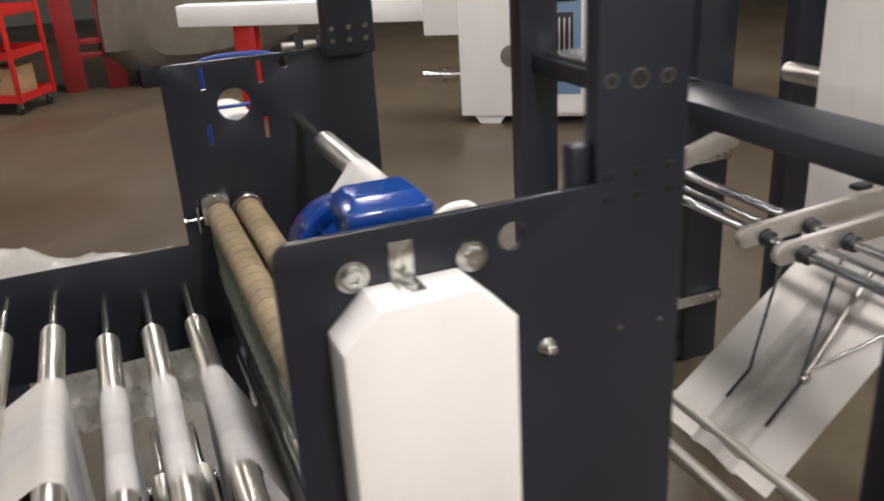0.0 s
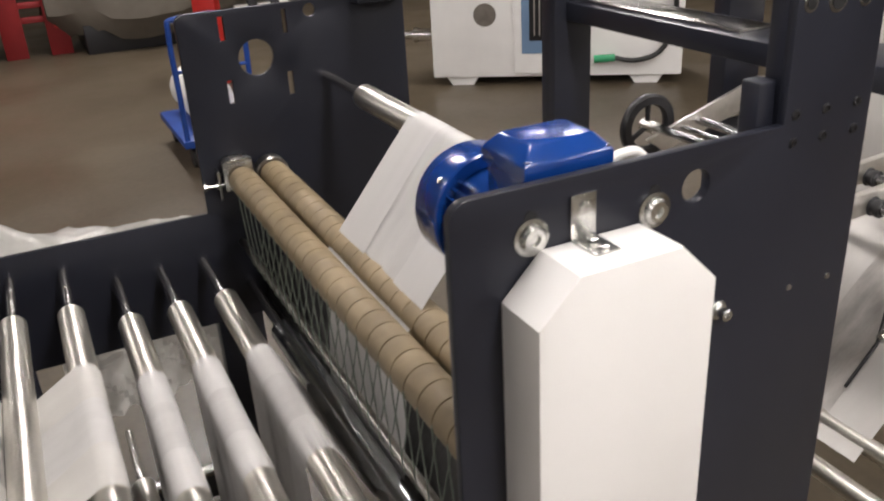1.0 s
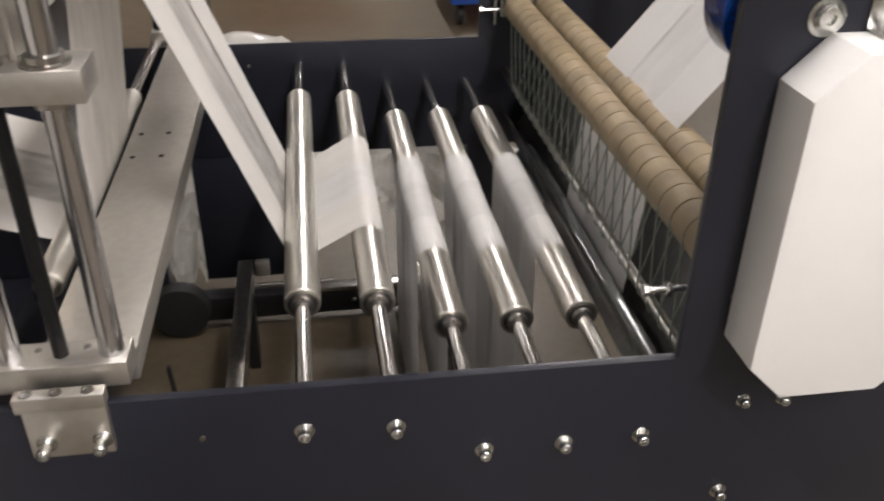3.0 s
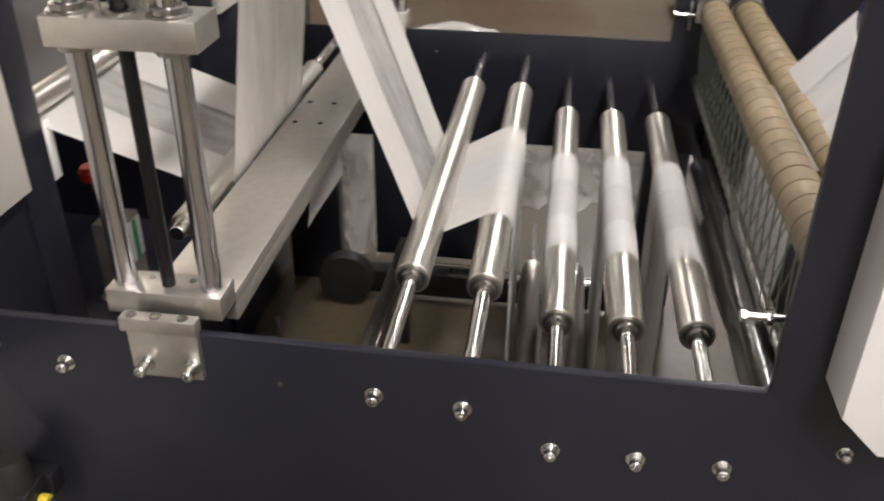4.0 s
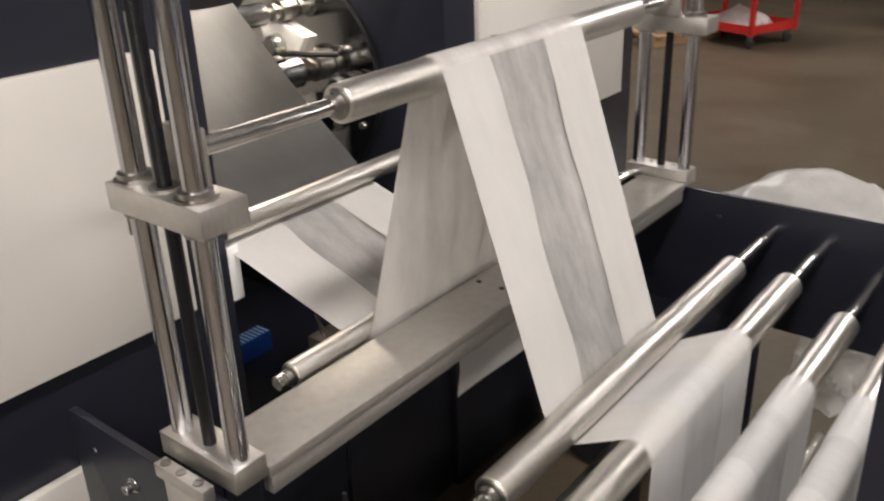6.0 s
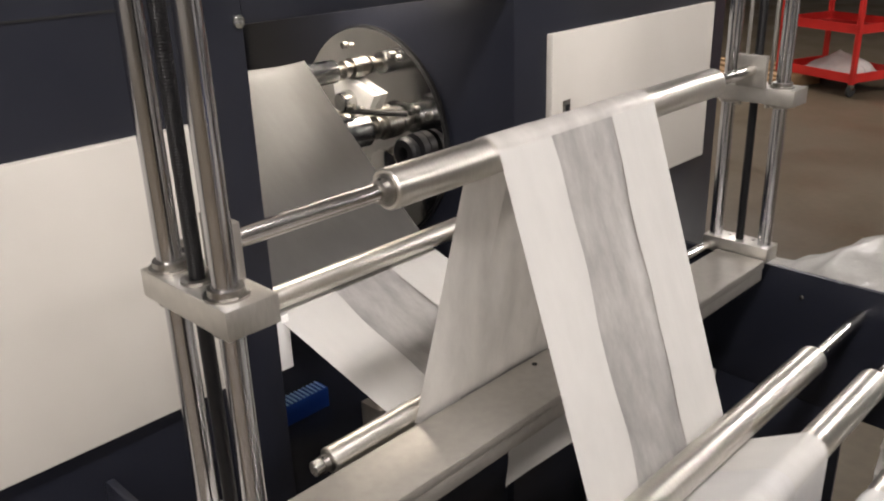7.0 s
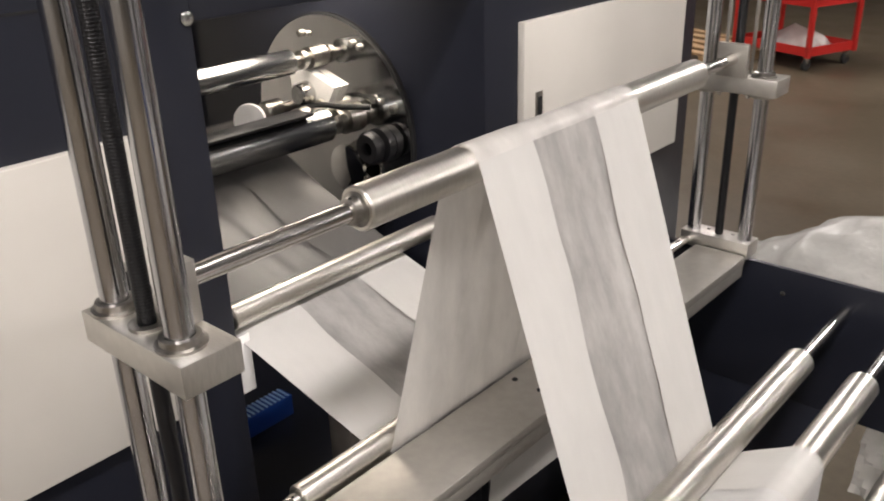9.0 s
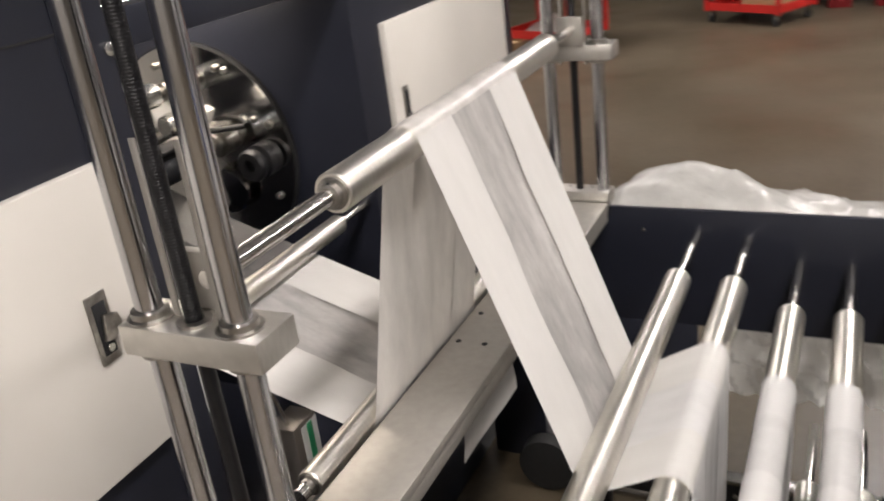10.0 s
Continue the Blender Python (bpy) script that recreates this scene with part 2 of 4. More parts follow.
def arc(cx, cy, r, a0, a1, n=6):
    return [(cx + r * math.cos(radians(a0 + (a1 - a0) * i / n)), cy + r * math.sin(radians(a0 + (a1 - a0) * i / n))) for i in range(n + 1)]


def holed_plate(outline, holes, lo, hi, axis=1):
    """A plate with openings through it, cut by filling the face between the loops."""
    bm = bmesh.new()
    loops = [outline] + holes

    def at(p, d):
        c = list(p)
        c.insert(axis, d)
        return Vector(c)
    for d in (lo, hi):
        es = []
        for loop in loops:
            vs = [bm.verts.new(at(p, d)) for p in loop]
            es += [bm.edges.new((vs[i], vs[(i + 1) % len(vs)])) for i in range(len(vs))]
        bmesh.ops.triangle_fill(bm, use_beauty=True, use_dissolve=False, edges=es)
    for loop in loops:
        n = len(loop)
        a = [bm.verts.new(at(p, lo)) for p in loop]
        b = [bm.verts.new(at(p, hi)) for p in loop]
        for i in range(n):
            bm.faces.new((a[i], a[(i + 1) % n], b[(i + 1) % n], b[i]))
    bmesh.ops.remove_doubles(bm, verts=bm.verts[:], dist=1e-5)
    bmesh.ops.recalc_face_normals(bm, faces=bm.faces[:])
    rim = [e for e in bm.edges if len(e.link_faces) == 2 and e.calc_face_angle(0) > 1.2 and abs(e.verts[0].co[axis] - e.verts[1].co[axis]) < 1e-6]
    bmesh.ops.bevel(bm, geom=rim, offset=0.0016, segments=2, profile=0.5, affect="EDGES")
    return bm


def circle(cx, cz, r, n=28):
    return [(cx + r * math.cos(2 * math.pi * i / n), cz + r * math.sin(2 * math.pi * i / n)) for i in range(n)]


def slot(cx, cz, w, h):
    return [(cx - w / 2, cz - h / 2), (cx + w / 2, cz - h / 2), (cx + w / 2, cz + h / 2), (cx - w / 2, cz + h / 2)]


def tube(points, r, seg=10):
    """A bent tube through the points."""
    bm = bmesh.new()
    pts = [Vector(p) for p in points]
    fine = []
    for i in range(len(pts) - 1):
        p0, p1, p2, p3 = pts[max(i - 1, 0)], pts[i], pts[i + 1], pts[min(i + 2, len(pts) - 1)]
        for k in range(6):
            t = k / 6
            fine.append(0.5 * (2 * p1 + (p2 - p0) * t + (2 * p0 - 5 * p1 + 4 * p2 - p3) * t * t + (3 * p1 - p0 - 3 * p2 + p3) * t ** 3))
    fine.append(pts[-1])
    rings = []
    u = None
    for i, p in enumerate(fine):
        d = (fine[min(i + 1, len(fine) - 1)] - fine[max(i - 1, 0)]).normalized()
        u = (d.orthogonal() if u is None else u - d * u.dot(d)).normalized()
        w = d.cross(u)
        rings.append([bm.verts.new(p + (u * math.cos(2 * math.pi * k / seg) + w * math.sin(2 * math.pi * k / seg)) * r) for k in range(seg)])
    for p, q in zip(rings, rings[1:]):
        for k in range(seg):
            bm.faces.new((p[k], q[k], q[(k + 1) % seg], p[(k + 1) % seg]))
    bm.faces.new(rings[0][::-1])
    bm.faces.new(rings[-1])
    return bm


def add_hex(bm, a, b, r):
    n = (Vector(b) - Vector(a)).length
    return add_lathe(bm, a, b, [(0, 0), (0, r), (n - 0.001, r), (n, r * 0.88), (n, 0)], 6)


# ---- hall ----
def hall():
    fl = part("floor", box((-16, -9, -0.1), (16, 17, 0)), M["floor"])
    tagged(fl, "brown worn concrete factory floor, dusty and unmarked", "floor", kind="structure")
    for nm, lo, hi in (("wall_north", (-16.2, 17, -0.1), (16.2, 17.2, 6)), ("wall_south", (-16.2, -9.2, -0.1), (16.2, -9, 6)),
                       ("wall_east", (16, -9, -0.1), (16.2, 17, 6)), ("wall_west", (-16.2, -9, -0.1), (-16, 17, 6))):
        tagged(part(nm, box(lo, hi), M["wall"]), "plain grey painted factory wall", "wall", kind="structure")
    tagged(part("ceiling", box((-16.2, -9.2, 6), (16.2, 17.2, 6.2)), M["roof"]), "plain grey sheet-metal factory roof", "ceiling", kind="structure")
    first = None
    for lx, ly in LAMP_SPOTS:
        if first is None:
            first = thing("ceiling_light", "long white fluorescent factory light hung from the roof", "light", (lx, ly, LAMP_Z), "ceiling lights")
            part("housing", box((-0.27, -1.22, 0.0), (0.27, 1.22, 0.06), 0.01), M["white"], first)
            part("diffuser", box((-0.25, -1.2, -0.03), (0.25, 1.2, -0.004), 0.004), M["lamp"], first, "glowing white diffuser")
            for yy in (-0.9, 0.9):
                part("hanger", cyl((0, yy, 0.05), (0, yy, 6.0 - LAMP_Z), 0.004, 8), M["zinc"], first)
        else:
            copy_thing(first, pose(lx, ly, LAMP_Z))


hall()

# ---- the bag machine's feed section ----
GAP = 1.505
TOP, TALL = 0.885, 1.402
RS = [(0.0, 0.808), (0.123, 0.8), (0.247, 0.742), (0.363, 0.741), (0.478, 0.741)]
Q = (-0.29, 1.347)
RR = 0.03


def plate_outline(x0, low, top, post=(), drop=0.0):
    return [(x0, low), (1.135, low), *(post or [(1.135, TALL)]), (0.545, TALL)] + arc(0.54, TALL - 0.025, 0.025, 90, 180, 5) + \
        [(0.515, top - drop + 0.004)] + arc(0.511, top - drop + 0.004, 0.004, 0, -90, 2) + [(x0 + 0.02, top)] + arc(x0 + 0.012, top - 0.012, 0.012, 90, 180, 4)


def bolt(parent, x, z, y=0.0, r=0.0085, head=0.008, washer=0.0135, side=-1, long=0.0):
    """A hex bolt with spring washer on a face that looks towards side along y."""
    bm = bmesh.new()
    add_cyl(bm, (x, y, z), (x, y + side * 0.003, z), washer, 20, 0.0006)
    add_cyl(bm, (x, y + side * 0.003, z), (x, y + side * 0.006, z), washer * 0.8, 16, 0.0005)
    if long:
        add_cyl(bm, (x, y + side * 0.006, z), (x, y + side * (0.006 + long), z), r * 0.9, 14, 0.0005)
    e = y + side * (0.006 + long)
    add_lathe(bm, (x, e, z), (x, e + side * head, z), [(0, 0), (0, r), (head - 0.0015, r), (head, r - 0.0015), (head, r * 0.5), (head * 0.4, r * 0.45), (head * 0.4, 0)], 18)
    return part("bolt", bm, M["zinc"], parent)


def frame_section():
    fr = thing("machine_frame", "dark navy powder-coated side plates and posts of a bag-making machine", "machine frame")
    near_holes = [circle(0.849, 1.352, 0.021), slot(-0.385, 0.475, 0.12, 0.09), slot(-0.085, 0.46, 0.14, 0.09)]
    part("side_plate", holed_plate(plate_outline(-0.617, 0.18, TOP, [(1.135, 2.6), (0.985, 2.6), (0.985, TALL)], 0.012), near_holes, 0.0, 0.014), M["navy"], fr, "dark navy side plate with bolts and openings")
    far_holes = [circle(0.708, 1.272, 0.047), circle(0.865, 1.375, 0.017)] + [slot(x, z, 0.014, 0.062) for x in (0.629, 0.793) for z in (1.355, 1.192)]
    far = plate_outline(-0.605, 0.54, 0.873)
    part("side_plate", holed_plate(far, far_holes, GAP, GAP + 0.014), M["navy"], fr, "dark navy side plate with slots and a round hole")
    # legs under the far plate
    for x0, x1 in ((-0.63, -0.455), (0.49, 0.62), (1.0, 1.135)):
        part("leg", box((x0, GAP + 0.002, 0.0), (x1, GAP + 0.06, 0.54), 0.004), M["navy"], fr)
    for x0, x1 in ((-0.60, -0.47), (1.0, 1.135)):
        part("leg", box((x0, 0.0, 0.0), (x1, 0.06, 0.18), 0.004), M["navy"], fr)
    part("lower_panel", box((-0.335, GAP + 0.001, 0.12), (0.0, GAP + 0.013, 0.5395), 0.002), M["navy"], fr)
    # posts on the tall part, and the second pair behind
    part("post", box((0.988, 0.0145, TALL - 0.06), (1.132, 0.045, 2.6), 0.004), M["navy"], fr)
    part("post_foot", box((0.955, 0.018, TALL - 0.03), (0.984, 0.05, TALL + 0.055), 0.004), M["navy"], fr)
    part("post", box((0.979, GAP - 0.06, TALL - 0.02), (1.128, GAP - 0.002, 2.6), 0.004), M["navy"], fr)
    part("post", box((1.62, GAP - 0.02, 0), (1.755, GAP + 0.055, 2.6), 0.004), M["navy"], fr)
    part("post", box((2.315, GAP - 0.02, 0), (2.475, GAP + 0.055, 2.6), 0.004), M["navy"], fr)
    part("post", box((2.27, -0.06, 0), (2.42, 0.02, 2.6), 0.004), M["navy"], fr)
    part("post", box((1.62, -0.06, 0), (1.755, 0.02, 2.6), 0.004), M["navy"], fr)
    part("post", box((2.755, GAP - 0.02, 0), (2.875, GAP + 0.055, 2.6), 0.004), M["navy"], fr)
    # cross beam between the second posts
    part("cross_beam", box((1.66, 0.02, 1.25), (1.84, GAP - 0.02, 1.305), 0.004), M["navy"], fr)
    part("foot_beam", box((1.136, GAP - 0.018, 0.02), (2.314, GAP + 0.05, 0.1), 0.004), M["navy"], fr)
    for z in (0.855, 0.278):
        b = part("post_bracket", box((2.23, GAP - 0.045, z - 0.022), (2.47, GAP - 0.021, z + 0.022), 0.003), M["zinc"], fr, "zinc-plated strap on the post")
        for x in (2.42, 2.45):
            part("strap_bolt", lathe((x, GAP - 0.045, z), (x, GAP - 0.054, z), [(0, 0), (0, 0.011), (0.007, 0.01), (0.009, 0.006), (0.009, 0)], 12), M["hub"], b)
    # holes and screws of the near post
    for x, z, r in ((1.005, 1.548, 0.008), (1.05, 1.547, 0.012), (1.097, 1.545, 0.008)):
        b = part("bushing", lathe((x, 0.0, z), (x, -0.004, z), [(0, 0), (0, r + 0.003), (0.0015, r + 0.0025), (0.0015, r), (0.0008, r - 0.0005), (0.0008, 0)], 24), M["hub"], fr)
        part("bore", cyl((x, -0.0006, z), (x, -0.0026, z), r * 0.92, 20, 0.0002), M["gap"], b)
    for x in (1.002, 1.054, 1.109):
        for z in (1.413, 1.377):
            part("screw", lathe((x, 0.0, z), (x, -0.005, z), [(0, 0), (0, 0.007), (0.003, 0.006), (0.003, 0.0035), (0.001, 0.003), (0.001, 0)], 14), M["black"], fr)
    for x, z in ((1.028, 1.165), (1.101, 1.163), (-0.133, 0.809), (0.585, 0.93), (0.578, 0.97), (-0.552, 0.831), (0.99, 0.79)):
        part("screw", lathe((x, 0.0, z), (x, -0.003, z), [(0, 0), (0, 0.0045), (0.002, 0.004), (0.002, 0)], 12), M["hub"], fr)
    for x in (1.0, 1.05, 1.1):
        for z in (1.425, 1.46):
            part("screw", lathe((x, GAP - 0.06, z), (x, GAP - 0.065, z), [(0, 0), (0, 0.008), (0.004, 0.007), (0.004, 0)], 12), M["hub"], fr)
    part("screw", lathe((-0.138, GAP, 0.813), (-0.138, GAP - 0.006, 0.813), [(0, 0), (0, 0.006), (0.004, 0.0055), (0.005, 0)], 12), M["zinc"], fr)
    for x, z in RS:
        bolt(fr, x, z - 0.002, long=0.004)
    bolt(fr, -0.451, 0.811, long=0.004)
    bolt(fr, 0.62, 0.606, long=0.004)
    bolt(fr, 0.626, 0.787, r=0.007, washer=0.011)
    bolt(fr, 0.688, 0.784, r=0.007, washer=0.011)
    bolt(fr, 0.9, 1.167, long=0.007)
    # large round-headed bolts with the slots above them
    for x, z in ((0.615, 1.342), (0.785, 1.336)):
        bm = bmesh.new()
        add_lathe(bm, (x, 0, z), (x, -0.02, z), [(0, 0), (0, 0.0225), (0.003, 0.0225), (0.004, 0.017), (0.008, 0.0165), (0.0115, 0.013), (0.0115, 0.007), (0.008, 0.006), (0.008, 0)], 28)
        part("round_bolt", bm, M["zinc"], fr, "large zinc button-head bolt with washer")
        part("slot", prism(arc(x, z + 0.024, 0.008, 0, 180, 6) + [(x - 0.008, z + 0.012), (x + 0.008, z + 0.012)], 1, -0.0015, 0.0), M["gap"], fr)
    # bottom rail on the floor along the far side
    part("base_rail", box((-0.47, GAP - 0.1, 0.03), (0.5, GAP - 0.04, 0.11), 0.003), M["black"], fr)
    part("rail_edge", box((-0.08, GAP - 0.105, 0.111), (0.5, GAP - 0.06, 0.125), 0.002), M["zinc"], fr)
    for i in range(6):
        part("rail_hole", lathe((0.12 + 0.03 * i, GAP - 0.1, 0.07), (0.12 + 0.03 * i, GAP - 0.104, 0.07), [(0, 0), (0, 0.008), (0.003, 0.006), (0.003, 0)], 10), M["hub"], fr)
    part("foot_wheel", lathe((-0.41, 1.36, 0.09), (-0.41, 1.42, 0.09), [(0, 0), (0, 0.06), (0.004, 0.085), (0.05, 0.088), (0.056, 0.08), (0.06, 0)], 36), M["rubber_black"], fr, "black rubber-tyred foot wheel")
    part("floor_rail", box((-0.205, 0.1, 0.27), (-0.165, 1.26, 0.33), 0.003), M["hub"], fr, "grey steel rail across the machine")
    part("rail_flange", box((-0.16, 1.235, 0.285), (-0.12, 1.26, 0.33), 0.002), M["alu"], fr)
    for yy in (0.14, 1.2):
        part("rail_foot", box((-0.2, yy - 0.02, 0.0), (-0.17, yy + 0.02, 0.27), 0.003), M["black"], fr)
    part("link_rod", cyl((-0.16, 1.248, 0.25), (0.06, 1.248, 0.25), 0.006, 12), M["shaft"], fr)
    return fr


frame_section()


def guide_roller(x, z, y0, y1, label, end0=0.0145, end1=GAP - 0.001, r=RR, sr=0.0125, mat="roller", group="guide rollers"):
    t = thing("guide_roller", label, "roller", (x, 0, z), group)
    bm = lathe((0, y0, 0), (0, y1, 0), [(0, r * 0.55), (0, r - 0.002), (0.002, r), (y1 - y0 - 0.002, r), (y1 - y0, r - 0.002), (y1 - y0, r * 0.55)], 48)
    part("sleeve", bm, M[mat], t)
    for a, s in ((y0, -1), (y1, 1)):
        part("hub", lathe((0, a - s * 0.002, 0), (0, a + s * 0.02, 0), [(0, sr), (0.002, r * 0.78), (0.004, r * 0.8), (0.006, r * 0.62), (0.016, r * 0.6), (0.018, r * 0.45), (0.018, sr * 0.9)], 32), M["hub"], t)
        if s < 0:
            part("set_screw", cyl((0.002, a - 0.012, r * 0.55), (0.002, a - 0.012, r * 0.64), 0.0025, 10), M["gap"], t)
    part("shaft", cyl((0, end0, 0), (0, end1, 0), sr, 28), M["shaft"], t)
    return t


for i, (x, z) in enumerate(RS):
    guide_roller(x, z, 0.3, 1.238, "bare ground steel guide roller on a bright shaft" if i == 0 else "ground steel guide roller with white paper web over it")
guide_roller(*Q, 0.34, 1.262, "raised ground steel guide roller between two slide blocks", 0.07, 1.44)
LOWROLL = (-0.69, 1.035)
guide_roller(*LOWROLL, 0.39, 0.925, "ground steel guide roller in the opening of the dark cabinet", 0.378, 1.059, r=0.022, sr=0.01)
TIE_ROLL = (-0.366, 0.904)
guide_roller(*TIE_ROLL, 0.255, 1.04, "ground steel guide roller beside the cross tie bar", 0.225, GAP - 0.001, r=0.0225)
DANCERS = [(0.185, 0.27), (0.305, 0.27), (0.42, 0.27)]
for x, z in DANCERS:
    guide_roller(x, z, 0.3, 1.238, "low steel dancer roller hanging in a paper loop", 0.0145, GAP - 0.001)
R6 = (0.597, 0.64)
guide_roller(*R6, 0.2, 1.19, "dark low guide roller below the rubber rollers", 0.0145, GAP - 0.001, mat="dark_roll")
HI = (0.892, 1.198)


def guide_plate():
    t = thing("guide_plate", "dark grey sloping steel guide plate under the rubber rollers", "guide plate", (0, 0, 0))
    part("plate", prism([(0.642, 0.6), (0.646, 0.6), (0.742, 0.76), (0.738, 0.76)], 1, 0.0145, GAP - 0.001), M["hub_dark"], t)
    part("lip", box((0.628, 0.0145, 0.594), (0.646, GAP - 0.001, 0.5985), 0.001), M["shaft"], t)


guide_plate()
guide_roller(*HI, 0.3, 1.222, "upper steel guide roller carrying the paper web", 0.0145, GAP - 0.001)


def rubber_rollers():
    rr = 0.038
    for k, (x, z, ring) in enumerate(((0.611, 0.968, True), (0.697, 0.968, False))):
        t = thing("rubber_roller", "beige grooved rubber feed roller with dark grooves", "roller", (x, 0, z), "rubber feed rollers")
        prof = [(0, 0.012), (0, rr - 0.003), (0.003, rr)]
        n = 27
        y0, y1 = 0.06, 1.45
        for i in range(1, n):
            s = (y1 - y0) * i / n
            prof += [(s - 0.0016, rr), (s - 0.0012, rr - 0.0028), (s + 0.0012, rr - 0.0028), (s + 0.0016, rr)]
        prof += [(y1 - y0 - 0.003, rr), (y1 - y0, rr - 0.003), (y1 - y0, 0.012)]
        bm = lathe((0, y0, 0), (0, y1, 0), prof, 40)
        for f in bm.faces:
            if all((v.co.x ** 2 + v.co.z ** 2) ** 0.5 < rr - 0.002 for v in f.verts):
                f.material_index = 1
        part("rubber_sleeve", bm, [M["beige"], M["groove"]], t)
        part("shaft", cyl((0, 0.0145, 0), (0, GAP - 0.001, 0), 0.014), M["shaft"], t)
        if ring:
            bm = box((-0.045, 1.462, -0.03), (0.035, 1.5, 0.052), 0.003)
            add_box(bm, (-0.035, 1.455, 0.052), (0.025, 1.5, 0.058), 0.001)
            part("bearing_block", bm, M["zinc"], t, "zinc-plated bearing block")
            part("block_cap", box((-0.022, 1.465, 0.0585), (0.012, 1.49, 0.0605), 0.0005), M["hub"], t)
            for yy in (0.05, 1.478):
                bm = bmesh.new()
                o = -0.04 if yy < 1 else 0.0
                add_cyl(bm, (-0.046, yy, -0.012), (o - 0.095, yy, -0.012), 0.0055, 12)
                add_hex(bm, (o - 0.06, yy, -0.012), (o - 0.068, yy, -0.012), 0.011)
                add_hex(bm, (o - 0.093, yy, -0.012), (o - 0.1, yy, -0.012), 0.0095)
                part("adjusting_screw", bm, M["zinc"], t)
            part("screw_plate", box((-0.062, 1.462, -0.05), (-0.055, 1.5, 0.03), 0.001), M["zinc"], t)
            part("screw_plate", box((-0.05, 0.015, -0.06), (-0.044, 0.07, 0.03), 0.001), M["hub"], t)
        else:
            part("bearing_ring", lathe((0, 1.455, 0), (0, 1.495, 0), [(0, 0.02), (0, 0.043), (0.004, 0.046), (0.036, 0.046), (0.04, 0.04), (0.04, 0.02)], 36), M["hub"], t, "grey round bearing ring")
    # stretched cords over the grooved roller, round a thin lower shaft
    bx, bz = 0.593, 0.773
    t = thing("cord_shaft", "thin steel shaft holding a row of pale stretched cords", "shaft", (bx, 0, bz))
    part("shaft", cyl((0, 0.0145, 0), (0, GAP - 0.001, 0), 0.01, 16), M["hub"], t)
    first = None
    for i in range(25):
        yy = 0.06 + 1.39 * (i + 1) / 27
        if first is None:
            pts = [(-0.02, 0, 0.195), (-0.019, 0, 0.15), (-0.013, 0, 0.05), (-0.0115, 0, 0.0), (0, 0, -0.0115), (0.0115, 0, 0.0), (0.03, 0, 0.08), (0.045, 0, 0.155)]
            first = part("cord", tube(pts, 0.0016, 6), M["cord"], t)
            first.location = (0, yy, 0)
        else:
            c = first.copy()
            scene.collection.objects.link(c)
            c.location = (0, yy, 0)


rubber_rollers()


# ---- paper web ----
def belt(rolls):
    """The line of a web round rolls (x, z, signed radius, y of its middle, width)."""
    lines = []
    for a, b in zip(rolls, rolls[1:]):
        dx, dz = b[0] - a[0], b[1] - a[1]
        n = math.hypot(dx, dz)
        phi = math.atan2(dz, dx) - math.asin((b[2] - a[2]) / n)
        nx, nz = -math.sin(phi), math.cos(phi)
        lines.append((phi, (a[0] - nx * a[2], a[1] - nz * a[2]), (b[0] - nx * b[2], b[1] - nz * b[2])))
    pts = []
    for k, (phi, p, q) in enumerate(lines):
        ya, yb = rolls[k][3], rolls[k + 1][3]
        wa, wb = rolls[k][4], rolls[k + 1][4]
        n = max(2, int(math.hypot(q[0] - p[0], q[1] - p[1]) / 0.02))
        for i in range(n + 1):
            s = i / n
            pts.append((p[0] + (q[0] - p[0]) * s, p[1] + (q[1] - p[1]) * s, ya + (yb - ya) * s, min(s, 1 - s) * 2 * n * 0.02, wa + (wb - wa) * s, k))
        if k + 1 < len(lines):
            r = rolls[k + 1]
            if abs(r[2]) > 1e-4:
                nxt = lines[k + 1][0]
                turn = (nxt - phi) % (2 * math.pi) if r[2] > 0 else -((phi - nxt) % (2 * math.pi))
                if abs(turn) > 5:
                    turn = 0
                for i in range(1, 8):
                    a = phi + turn * i / 8
                    pts.append((r[0] + math.sin(a) * r[2], r[1] - math.cos(a) * r[2], yb, 0.0, wb, k))
    return pts


WEB_W = 0.435
NIP = (-1.07, 1.185)


